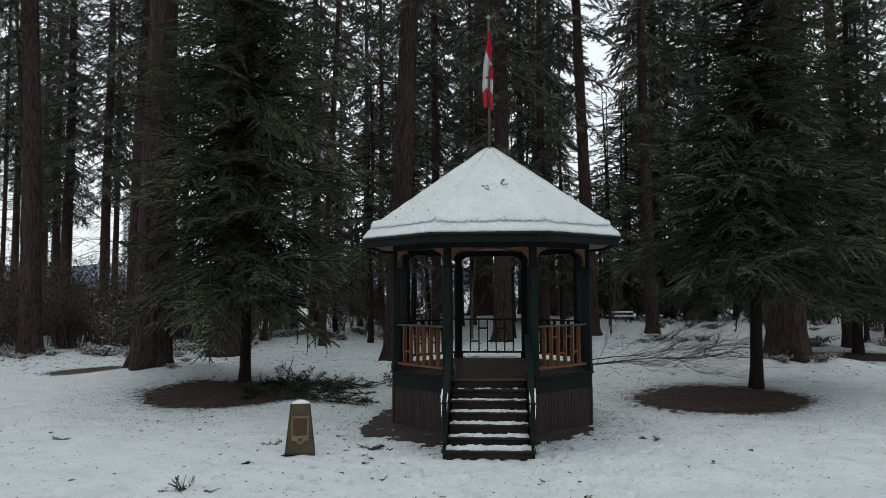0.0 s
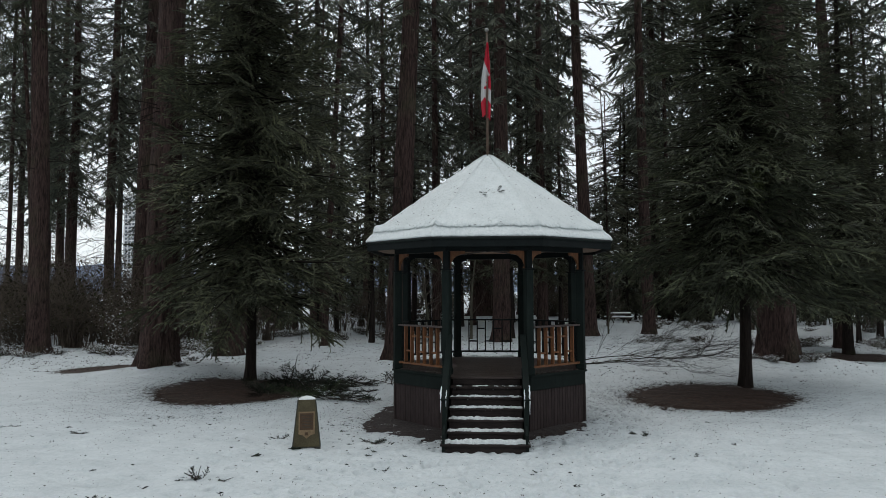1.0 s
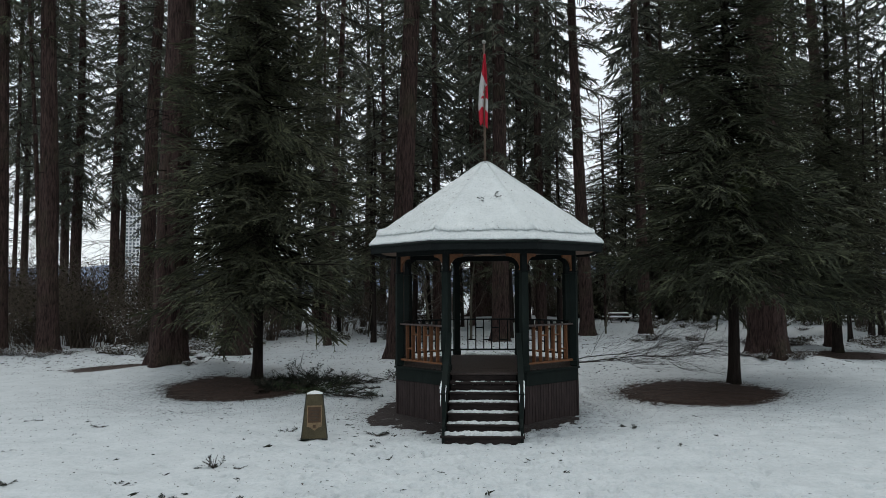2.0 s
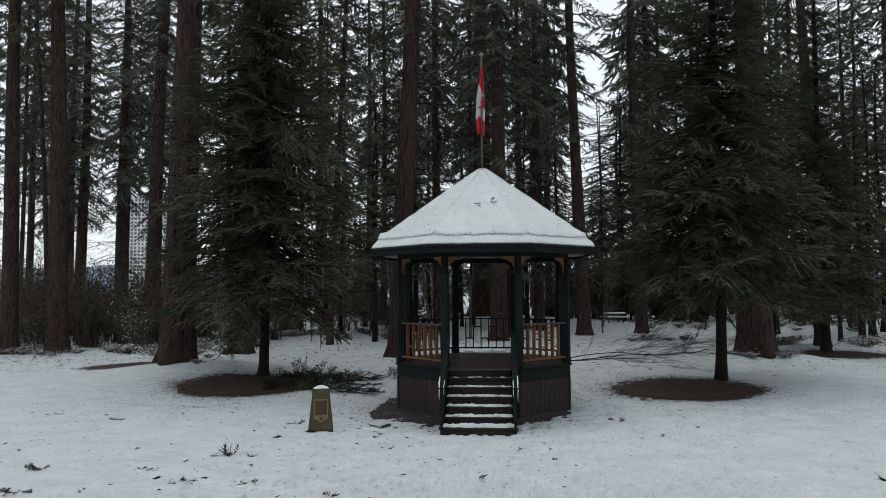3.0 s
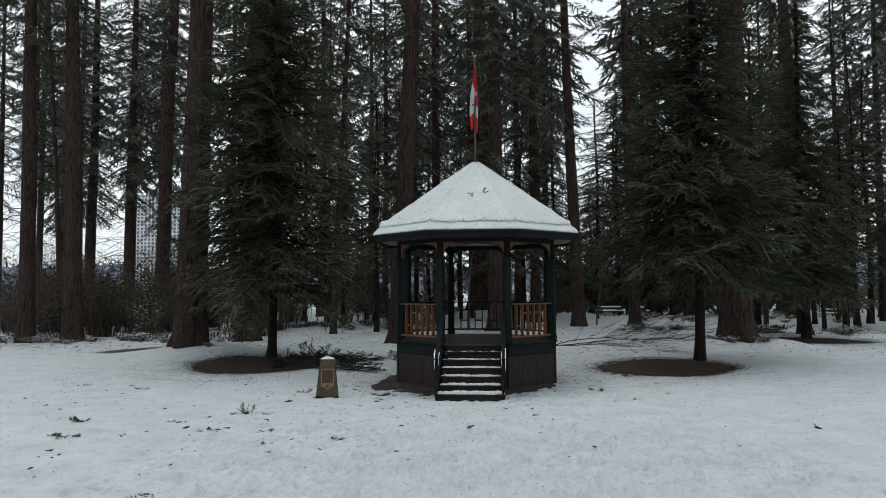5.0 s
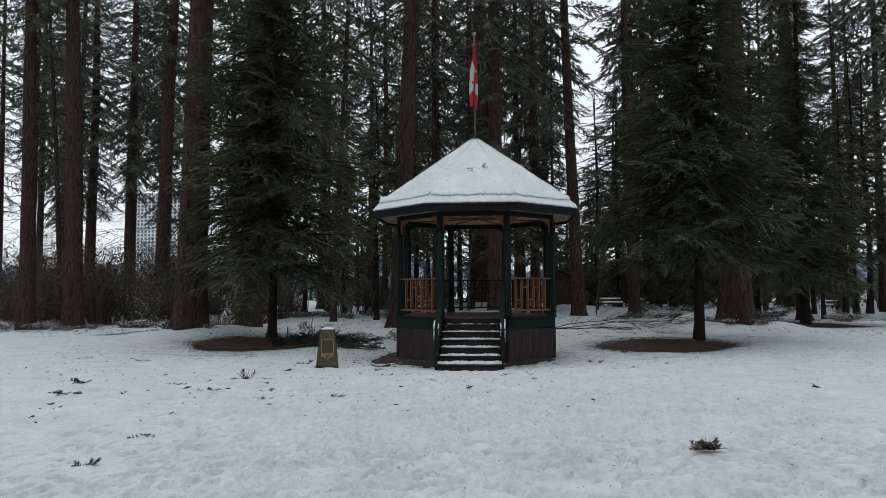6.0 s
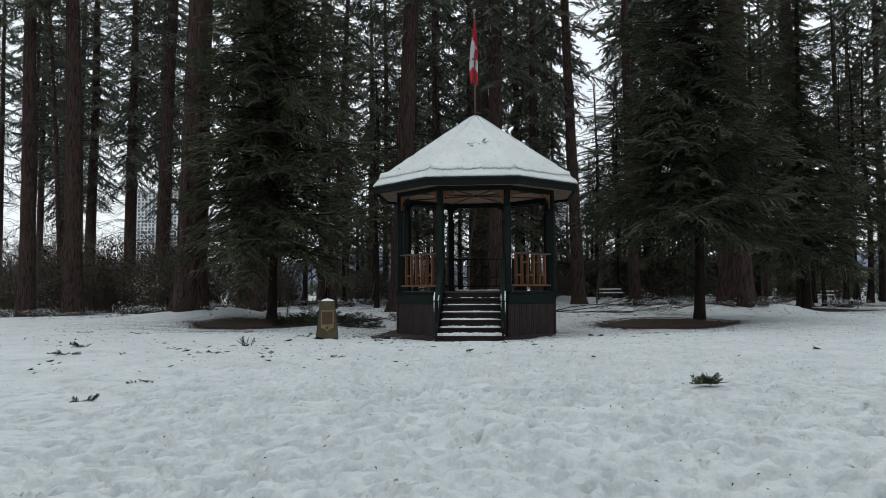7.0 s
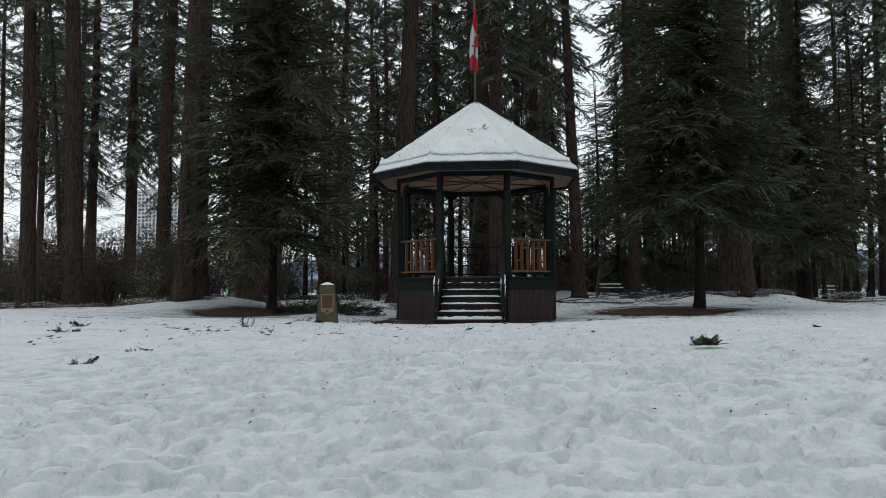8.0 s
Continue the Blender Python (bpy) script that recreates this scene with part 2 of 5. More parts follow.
DARK_GLASS = grain("tower_glazing", (0.10, 0.12, 0.14), (0.20, 0.23, 0.26), fine=0.3, coarse=0.05, rough=0.3, bump=0.0, spec=0.5)
TABLE_WOOD = grain("weathered_table_wood", (0.07, 0.055, 0.045), (0.14, 0.11, 0.09), fine=20, rough=0.8)
# blue-grey of aerial haze painted into the hills' base colour
HILL = grain("hill_haze_tint", (0.22, 0.27, 0.37), (0.29, 0.34, 0.44), fine=0.02, coarse=0.004, rough=1.0, bump=0.0, spec=0.0)


# ---- building tools ----
def mesh_of(name, verts, faces, material, smooth=False):
    """A mesh from arrays of corners and of equally sided faces."""
    verts, faces = np.asarray(verts, dtype=np.float32), np.asarray(faces, dtype=np.int32)
    me = bpy.data.meshes.new(name)
    k = faces.shape[1]
    me.vertices.add(len(verts))
    me.vertices.foreach_set("co", verts.ravel())
    me.loops.add(faces.size)
    me.loops.foreach_set("vertex_index", faces.ravel())
    me.polygons.add(len(faces))
    me.polygons.foreach_set("loop_start", np.arange(0, faces.size, k, dtype=np.int32))
    me.polygons.foreach_set("use_smooth", np.full(len(faces), smooth))
    me.update(calc_edges=True)
    me.materials.append(material)
    return me


def placed(name, me, parent=None, m=None, label="", category="", group="", kind=""):
    ob = new(name, me)
    if parent:
        ob.parent = parent
    if m is not None:
        ob.matrix_basis = m
    return tagged(ob, label, category, group, kind)


def part(name, bm, material, parent, label="", m=None, smooth=False):
    """Links a bmesh as one mesh object under a thing or under a part."""
    me = bpy.data.meshes.new(name)
    bm.to_mesh(me)
    bm.free()
    me.materials.append(material)
    if smooth:
        me.polygons.foreach_set("use_smooth", np.full(len(me.polygons), True))
    return placed(name, me, parent, m, label)


def thing(name, label, category, m=None, group="", kind=""):
    return placed(name, None, None, m, label, category, group, kind)


def box(bm, x0, x1, y0, y1, z0, z1, bevel=0.0):
    """A box with eased edges added to a bmesh."""
    made = bmesh.ops.create_cube(bm, size=1.0, matrix=Matrix.Translation(((x0 + x1) / 2, (y0 + y1) / 2, (z0 + z1) / 2)) @ Matrix.Diagonal((x1 - x0, y1 - y0, z1 - z0, 1)))
    if bevel > 0:
        edges = list({e for v in made["verts"] for e in v.link_edges})
        bmesh.ops.bevel(bm, geom=edges, offset=bevel, segments=1, affect="EDGES", profile=0.5)
    return bm


def block(x0, x1, y0, y1, z0, z1, bevel=0.006):
    return box(bmesh.new(), x0, x1, y0, y1, z0, z1, bevel)


def bar(a, b, w, h, bevel=0.006):
    """A straight timber from a to b, w wide and h deep."""
    a, b = Vector(a), Vector(b)
    bm = block(-w / 2, w / 2, -h / 2, h / 2, 0, (b - a).length, bevel)
    z = (b - a).normalized()
    x = Vector((0, 0, 1)).cross(z)
    x = x.normalized() if x.length > 1e-4 else Vector((1, 0, 0))
    y = z.cross(x)
    bmesh.ops.transform(bm, matrix=Matrix.Translation(a) @ Matrix((x, y, z)).transposed().to_4x4(), verts=bm.verts)
    return bm


def prism(outline, depth):
    """A flat outline given in x and z, drawn out along y."""
    bm = bmesh.new()
    front = [bm.verts.new((x, -depth / 2, z)) for x, z in outline]
    back = [bm.verts.new((x, depth / 2, z)) for x, z in outline]
    bm.faces.new(front)
    bm.faces.new(back[::-1])
    for k in range(len(front)):
        j = (k + 1) % len(front)
        bm.faces.new((front[j], front[k], back[k], back[j]))
    bmesh.ops.recalc_face_normals(bm, faces=bm.faces)
    return bm


def tube(points, radii, sides=6):
    """Corners and four-sided faces of a tapered tube along points."""
    p, r = np.asarray(points, float), np.asarray(radii, float)
    d = np.gradient(p, axis=0)
    d /= np.linalg.norm(d, axis=1)[:, None] + 1e-9
    ref = np.where(np.abs(d[:, 2:3]) > 0.9, np.array([[1.0, 0, 0]]), np.array([[0, 0, 1.0]]))
    u = np.cross(d, ref)
    u /= np.linalg.norm(u, axis=1)[:, None] + 1e-9
    w = np.cross(d, u)
    a = np.arange(sides) * 2 * np.pi / sides
    ring = p[:, None] + r[:, None, None] * (np.cos(a)[None, :, None] * u[:, None] + np.sin(a)[None, :, None] * w[:, None])
    n = len(p)
    i, j = np.meshgrid(np.arange(n - 1), np.arange(sides), indexing="ij")
    k = (j + 1) % sides
    faces = np.stack([i * sides + j, i * sides + k, (i + 1) * sides + k, (i + 1) * sides + j], -1).reshape(-1, 4)
    return ring.reshape(-1, 3), faces


class Heap:
    """Gathers pieces of a mesh before it is made."""

    def __init__(self):
        self.v, self.f, self.n = [], [], 0

    def add(self, verts, faces):
        self.v.append(verts)
        self.f.append(np.asarray(faces) + self.n)
        self.n += len(verts)

    def mesh(self, name, material, smooth=False):
        return mesh_of(name, np.concatenate(self.v), np.concatenate(self.f), material, smooth)


LATTICE = np.random.default_rng(7).random((64, 64))


def soft_noise(x, y):
    """Smooth noise between 0 and 1 over the plan, one cell a unit."""
    xi, yi = np.floor(x).astype(int), np.floor(y).astype(int)
    fx, fy = x - xi, y - yi
    fx, fy = fx * fx * (3 - 2 * fx), fy * fy * (3 - 2 * fy)
    g = lambda a, b: LATTICE[a % 64, b % 64]
    return (g(xi, yi) * (1 - fx) + g(xi + 1, yi) * fx) * (1 - fy) + (g(xi, yi + 1) * (1 - fx) + g(xi + 1, yi + 1) * fx) * fy


# ---- the lie of the ground ----
MOUNDS = [(-11.9, 6.9, 3.2, 0.34), (10.7, 9.6, 2.8, 0.30), (-27.0, 18.0, 9.0, -0.30), (-11.9, 6.9, 5.0, -0.07), (12.5, 18.0, 5.0, 0.25), (-4.2, 11.7, 1.6, 0.12), (-0.2, 47.0, 11.0, 0.8), (0.0, -5.8, 2.5, -0.09), (3.2, -15.0, 3.0, 0.09), (-4.6, -6.8, 2.0, -0.07), (-10.3, 7.2, 1.2, 0.20), (9.2, 8.8, 1.1, 0.24), (12.4, 9.0, 1.1, 0.24),
          (-7.5, -0.3, 3.0, -0.17), (6.5, -0.4, 2.8, -0.10)]


def lie(x, y):
    """Height of the ground without footprints."""
    x, y = np.asarray(x, float), np.asarray(y, float)
    h = -0.21 * np.exp(-((x * x + y * y) / 5.2 ** 2) ** 2)
    for mx, my, r, k in MOUNDS:
        h = h + k * np.exp(-((x - mx) ** 2 + (y - my) ** 2) / r ** 2)
    near = np.exp(-((x / 60) ** 2 + (y / 60) ** 2))
    return h + near * (0.08 * (soft_noise(x / 3.1 + 5, y / 3.1 + 9) - 0.5) + 0.05 * (soft_noise(x / 1.1, y / 1.1) - 0.5))


def on_ground(x, y, rz=0.0, s=1.0, up=0.0):
    return pose(x, y, float(lie(x, y)) + up, 0, 0, rz) @ Matrix.Diagonal((s, s, s, 1))


# ---- the ground: one sheet of trodden snow out to the horizon ----
def spaced(lo, hi, step, far, growth=1.16):
    inner = np.arange(lo, hi + step / 2, step)
    def outward(start, sign, end):
        out, d, p = [], step, start
        while abs(p) < end:
            d *= growth
            p += sign * d
            out.append(p)
        return np.array(out)
    return np.concatenate([outward(lo, -1, far)[::-1], inner, outward(hi, 1, far)])


QUIET = ((2.8, -14.9), (-3.58, -15.17), (-3.64, -13.75), (1.4, -16.2))    # untrodden round fallen sprigs


def build_ground():
    rng = np.random.default_rng(11)
    gx = spaced(-4.6, 4.6, 0.027, 3000, 1.09)
    gy = spaced(-14.0, 3.0, 0.06, 3000, 1.14)
    close = spaced(-21.6, -14.0, 0.027, 3000, 1.2)
    gy = np.concatenate([close[close < -13.99], gy[gy > -13.95]])
    X, Y = np.meshgrid(gx, gy, indexing="ij")
    Z = lie(X, Y)
    bare = np.min([np.hypot((X - cx) / rx, (Y - cy) / ry) for cx, cy, rx, ry in SOIL_PATCHES + ((-0.42, -0.42, 2.9, 2.9),)], axis=0)
    firm = np.clip((bare - 0.75) * 4, 0, 1)
    Z -= 0.03 * (1 - firm)
    trod = firm * np.clip((Y + 40) / 4, 0, 1) * np.clip((18 - Y) / 8, 0, 1) * np.clip((14 - np.abs(X)) / 4, 0, 1)
    Z += trod * (0.024 * (soft_noise(X / 0.42, Y / 0.42) - 0.5) + 0.022 * (soft_noise(X / 0.15 + 3, Y / 0.15) - 0.5))
    # trodden dimples: pits sunk between flat crusts
    wx, wy = X + 0.35 * soft_noise(X / 0.6, Y / 0.6 + 7), Y + 0.35 * soft_noise(X / 0.6 + 9, Y / 0.6)
    wx, wy = 0.8 * wx - 0.6 * wy, 0.6 * wx + 0.8 * wy
    busy = np.clip((X + 4.6) / 3.2, 0.25, 1)    # fewer people walked on the west side
    worn = busy * (0.5 + 0.5 * soft_noise(X / 1.9 + 1, Y / 1.9 + 8))
    pit = np.clip((0.52 - soft_noise(wx / 0.13, wy / 0.13)) / 0.34, 0, 1)
    nick = np.clip((0.5 - soft_noise(wx / 0.09 + 20, wy / 0.09)) / 0.4, 0, 1)
    Z -= trod * worn * (0.045 * pit * pit * (3 - 2 * pit) + 0.010 * nick * nick * (3 - 2 * nick) - 0.018)
    # footprints: shallow flat-bottomed ovals, the deeper one winning where they overlap
    hollow = np.zeros_like(Z)
    for k in range(15000):
        x, y = rng.uniform(-9, 9), rng.uniform(-22, 4.5)
        if k > 3000:
            x, y = rng.normal(0, 4), rng.uniform(-24, -10)
        if rng.random() < 0.45:
            x = rng.normal(0.9, 2.2)
        a, l, w, d = rng.uniform(0, np.pi) if rng.random() < 0.4 else rng.normal(np.pi / 2, 0.5), rng.uniform(0.07, 0.125), rng.uniform(0.045, 0.075), rng.uniform(0.025, 0.085)
        if k > 4200:
            x, y, l, w, d = rng.normal(0.4, 3.5), -23.0 + 14.0 * rng.random(), rng.uniform(0.035, 0.085), rng.uniform(0.028, 0.055), rng.uniform(0.025, 0.08)
            if rng.random() > 0.3 + 0.7 * (x + 4.6) / 3.2:
                continue
        if any(math.hypot(x - qx, y - qy) < 0.24 for qx, qy in QUIET):
            continue
        i0, i1 = np.searchsorted(gx, (x - 0.45, x + 0.45))
        j0, j1 = np.searchsorted(gy, (y - 0.45, y + 0.45))
        if i1 <= i0 or j1 <= j0:
            continue
        dx, dy = X[i0:i1, j0:j1] - x, Y[i0:i1, j0:j1] - y
        u, v = (dx * np.cos(a) + dy * np.sin(a)) / l, (-dx * np.sin(a) + dy * np.cos(a)) / w
        q = u * u + v * v
        ragged = 0.35 * (soft_noise(X[i0:i1, j0:j1] / 0.09 + k, Y[i0:i1, j0:j1] / 0.09) - 0.5)
        hollow[i0:i1, j0:j1] = np.minimum(hollow[i0:i1, j0:j1], -d / (1 + np.exp(np.minimum((q - 1.0 + ragged) * 9, 60))))
    Z += hollow
    for qx, qy in QUIET:
        w = np.exp(-((X - qx) ** 2 + (Y - qy) ** 2) / 0.04)
        Z += w * (lie(X, Y) - Z)
    nx, ny = X.shape
    i, j = np.meshgrid(np.arange(nx - 1), np.arange(ny - 1), indexing="ij")
    f = np.stack([i * ny + j, (i + 1) * ny + j, (i + 1) * ny + j + 1, i * ny + j + 1], -1).reshape(-1, 4)
    me = mesh_of("ground", np.stack([X, Y, Z], -1).reshape(-1, 3), f, SNOW, True)
    return placed("ground", me, None, None, "trodden wet snow strewn with needles and footprints", "snow", "", "structure")


build_ground()


def bare_patch(cx, cy, rx, ry, seed, label, turn=0.0, skip=0.0, soil=DUFF, raw=0.15, lower=-0.02):
    """Snow-free needle litter under a crown, ragged at its rim."""
    rng = np.random.default_rng(seed)
    n, rings = 260, 12
    a = np.arange(n) * 2 * np.pi / n
    rim = 1 + 0.10 * (soft_noise(np.cos(a) * 2 + seed, np.sin(a) * 2) - 0.5) * 2 + 0.14 * (soft_noise(np.cos(a) * 9 + seed, np.sin(a) * 9) - 0.5) + raw * (0.22 * (soft_noise(np.cos(a) * 31 + seed, np.sin(a) * 31) - 0.5) + rng.normal(0, 0.05, n))
    t = np.linspace(skip, 1, rings + 1)[:, None]
    px, py = rx * t * rim * np.cos(a), ry * t * rim * np.sin(a)
    c, s = np.cos(radians(turn)), np.sin(radians(turn))
    x, y = cx + px * c - py * s, cy + px * s + py * c
    z = lie(x, y) + 0.035 * np.sin(np.minimum(1 - t, 0.3) / 0.3 * np.pi / 2) + 0.03 * (soft_noise(x * 4, y * 4) - 0.3) * (t < 0.99) - 0.05 * np.clip((t - 0.80) / 0.2, 0, 1) - lower
    i, j = np.meshgrid(np.arange(rings), np.arange(n), indexing="ij")
    k = (j + 1) % n
    f = np.stack([i * n + j, (i + 1) * n + j, (i + 1) * n + k, i * n + k], -1).reshape(-1, 4)
    me = mesh_of("bare_ground", np.stack([x, y, z], -1).reshape(-1, 3), f, soil, True)
    return placed("bare_ground", me, None, None, label, "bare ground", "", "structure")


bare_patch(-7.85, 3.0, 2.4, 2.35, 3, "brown needle litter free of snow under a spruce", lower=0.022)
bare_patch(6.2, 2.45, 2.35, 2.2, 4, "brown needle litter free of snow under a spruce", lower=0.022)
bare_patch(15.7, 13.6, 2.7, 1.7, 5, "dark needle litter free of snow under a fir", lower=0.022)
bare_patch(-0.42, -0.42, 2.85, 2.85, 8, "wet soil and snow scraps bared round the bandstand", 0, 0.5, SCRAPS, 0.2, -0.03)

# ---- the bandstand ----
C8 = math.cos(radians(22.5))
T8 = 2 * math.tan(radians(22.5))
FLOOR_Z, EAVE_Z, APEX_Z = 1.06, 4.12, 6.41
A_SKIRT, A_POST, A_EAVE = 2.30, 2.24, 2.95

gazebo = thing("bandstand", "octagonal dark green timber bandstand with snow-covered roof", "gazebo")


def side(k):
    return pose(0, 0, 0, 0, 0, 45 * k)


def ngon_slab(apothem, z0, z1):
    bm = bmesh.new()
    ring = [(apothem / C8 * math.cos(radians(22.5 + 45 * k)), apothem / C8 * math.sin(radians(22.5 + 45 * k))) for k in range(8)]
    lo, hi = [bm.verts.new((x, y, z0)) for x, y in ring], [bm.verts.new((x, y, z1)) for x, y in ring]
    bm.faces.new(lo[::-1]), bm.faces.new(hi)
    for k in range(8):
        bm.faces.new((lo[k], lo[(k + 1) % 8], hi[(k + 1) % 8], hi[k]))
    return bm


def side_board(apothem, z0, z1, thick, bevel=0.0):
    """A board along the front side, mitred at the octagon's corners; its face stands at -apothem."""
    bm = bmesh.new()
    v = []
    for z in (z0, z1):
        for y in (-apothem, -apothem + thick):
            for sgn in (-1, 1):
                v.append(bm.verts.new((sgn * -y * T8 / 2 - sgn * 0.001, y, z)))
    for q in ((0, 1, 5, 4), (3, 2, 6, 7), (2, 0, 4, 6), (1, 3, 7, 5), (4, 5, 7, 6), (0, 2, 3, 1)):
        bm.faces.new([v[i] for i in q])
    bmesh.ops.recalc_face_normals(bm, faces=bm.faces)
    if bevel:
        bmesh.ops.bevel(bm, geom=list(bm.edges), offset=bevel, segments=1, affect="EDGES", profile=0.5)
    return bm


# floor of narrow boards over a core
floor = part("floor", ngon_slab(A_SKIRT - 0.05, FLOOR_Z - 0.10, FLOOR_Z - 0.03), STEP, gazebo)
half = A_SKIRT - 0.03
deck_y = -half
while deck_y < half - 0.02:
    far = max(abs(deck_y), abs(deck_y + 0.135))
    hw = min(half, half + half * math.tan(radians(22.5)) - far)
    part("deck_board", block(-hw, hw, deck_y + 0.003, deck_y + 0.132, FLOOR_Z - 0.03, FLOOR_Z, 0.004), DECK, floor)
    deck_y += 0.135

# skirting: green band, ledge, vertical boards
for k in range(8):
    skirt = part("skirt_panel", side_board(A_SKIRT - 0.03, -0.5, 0.70, 0.03), SIDING, gazebo, "umber vertical-board skirting", side(k))
    n = 19
    w = (A_SKIRT * T8 - 0.06) / n
    for i in range(n):
        x = -A_SKIRT * T8 / 2 + 0.03 + i * w
        bm = block(x + 0.003, x + w - 0.003, -A_SKIRT, -A_SKIRT + 0.028, -0.45, 0.705, 0.005)
        part("board", bm, SIDING, skirt)
    part("corner_board", block(-0.045, 0.045, -0.02, 0.02, -0.45, 0.70, 0.005), SIDING, gazebo, "", pose(0, 0, 0, 0, 0, 45 * k + 22.5) @ pose(0, -A_SKIRT / C8 - 0.008, 0))
    part("skirt_band", side_board(A_SKIRT + 0.03, 0.70, 1.00, 0.06, 0.006), GREEN, gazebo, "dark green band board", side(k))
    part("ledge", side_board(A_SKIRT + 0.075, 1.00, 1.045, 0.16, 0.006), GREEN, gazebo, "", side(k))

# posts: thick below, slimmer above a collar
POST_R = A_POST / C8
for k in range(8):
    m = pose(0, 0, 0, 0, 0, 45 * k + 22.5) @ pose(0, -POST_R, 0)
    post = part("post", block(-0.088, 0.088, -0.088, 0.088, FLOOR_Z - 0.02, 3.42, 0.010), GREEN, gazebo, "square dark green post with collar", m)
    part("collar", block(-0.115, 0.115, -0.115, 0.115, 3.42, 3.455, 0.008), HEADER, post)
    part("upper_post", block(-0.072, 0.072, -0.072, 0.072, 3.455, 3.86, 0.008), HEADER, post)
    part("base_block", block(-0.102, 0.102, -0.102, 0.102, FLOOR_Z, FLOOR_Z + 0.14, 0.01), GREEN, post)

# head beams, brackets
WIDTH_P = A_POST * T8
for k in range(8):
    part("head_beam", side_board(A_POST + 0.075, 3.86, 4.02, 0.15, 0.006), HEADER, gazebo, "", side(k))
    for sgn in (-1, 1):
        x0 = WIDTH_P / 2 - 0.085
        arc = [(x0 - 0.29 + 0.29 * math.sin(radians(a)), 3.46 + 0.33 * math.cos(radians(a))) for a in range(0, 91, 10)]
        outline = [(x0, 3.46), (x0, 3.86), (x0 - 0.33, 3.86), (x0 - 0.33, 3.80), (x0 - 0.29, 3.79)] + arc[1:-1] + [(x0 - 0.03, 3.47)]
        if k in (2, 3, 4, 5, 6):
            outline = [(x0 + (x - x0) * 0.55, 3.86 + (z - 3.86) * 0.55) for x, z in outline]
        outline = [(sgn * x, z) for x, z in outline]
        bm = prism(outline, 0.05)
        bmesh.ops.translate(bm, verts=bm.verts, vec=(0, -A_POST, 0))
        # cedar colour on the three front sides, the head beams' dark colour on the rest
        part("bracket", bm, COPPER if k in (0, 1, 7) else HEADER, gazebo, "rust-brown curved corner bracket" if k in (0, 1, 7) else "dark curved corner bracket", side(k))

# railings on seven sides, with staggered short rails
RAIL_TOP, RAIL_LOW = 2.14, 1.19
for k in range(1, 8):
    a, b = -WIDTH_P / 2 + 0.095, WIDTH_P / 2 - 0.095
    # cedar colour beside the entrance, the head beams' dark colour further round
    wood = COPPER if k in (1, 7) else HEADER
    rail = part("railing", block(a, b, -A_POST - 0.06, -A_POST + 0.06, RAIL_TOP - 0.04, RAIL_TOP, 0.006), DECK if k in (1, 7) else HEADER, gazebo, "stained cedar railing with staggered short rails" if k in (1, 7) else "dark railing with staggered short rails", side(k))
    part("bottom_rail", block(a, b, -A_POST - 0.04, -A_POST + 0.04, RAIL_LOW, RAIL_LOW + 0.05, 0.005), wood, rail)
    n = 7
    gap = (b - a) / n
    for i in range(1, n):
        x = a + i * gap
        part("baluster", block(x - 0.017, x + 0.017, -A_POST - 0.048, -A_POST + 0.048, RAIL_LOW + 0.05, RAIL_TOP - 0.04, 0.004), wood, rail)
    for i in range(1, n - 1):
        z = RAIL_LOW + (0.30 if i % 2 else 0.66)
        x = a + i * gap
        part("short_rail", block(x + 0.02, x + gap - 0.02, -A_POST - 0.022, -A_POST + 0.022, z, z + 0.04, 0.004), wood, rail)

# ceiling of boards with radiating ribs
bm = ngon_slab(A_POST + 0.05, 4.03, 4.06)
for k in range(8):
    one = bmesh.new()
    y = -A_POST + 0.10
    while y < -0.25:
        hw = -y * T8 / 2 - 0.03
        box(one, -hw, hw, y + 0.004, y + 0.116, 4.008, 4.029)
        y += 0.12
    bmesh.ops.rotate(one, verts=one.verts, cent=(0, 0, 0), matrix=Matrix.Rotation(radians(45 * k), 3, "Z"))
    held = bpy.data.meshes.new("boards")
    one.to_mesh(held)
    one.free()
    bm.from_mesh(held)
    bpy.data.meshes.remove(held)
    part("rib", bar((0, -0.1, 3.985), (0, -POST_R + 0.1, 3.985), 0.026, 0.035), DECK, gazebo, "brown ceiling rib", pose(0, 0, 0, 0, 0, 45 * k + 22.5))
part("ceiling", bm, CEIL, gazebo, "stained board ceiling with radiating ribs")
bm = bmesh.new()
bmesh.ops.create_cone(bm, cap_ends=True, segments=16, radius1=0.06, radius2=0.08, depth=0.05, matrix=Matrix.Translation((0, 0, 3.985)))
part("hub", bm, HEADER, gazebo)

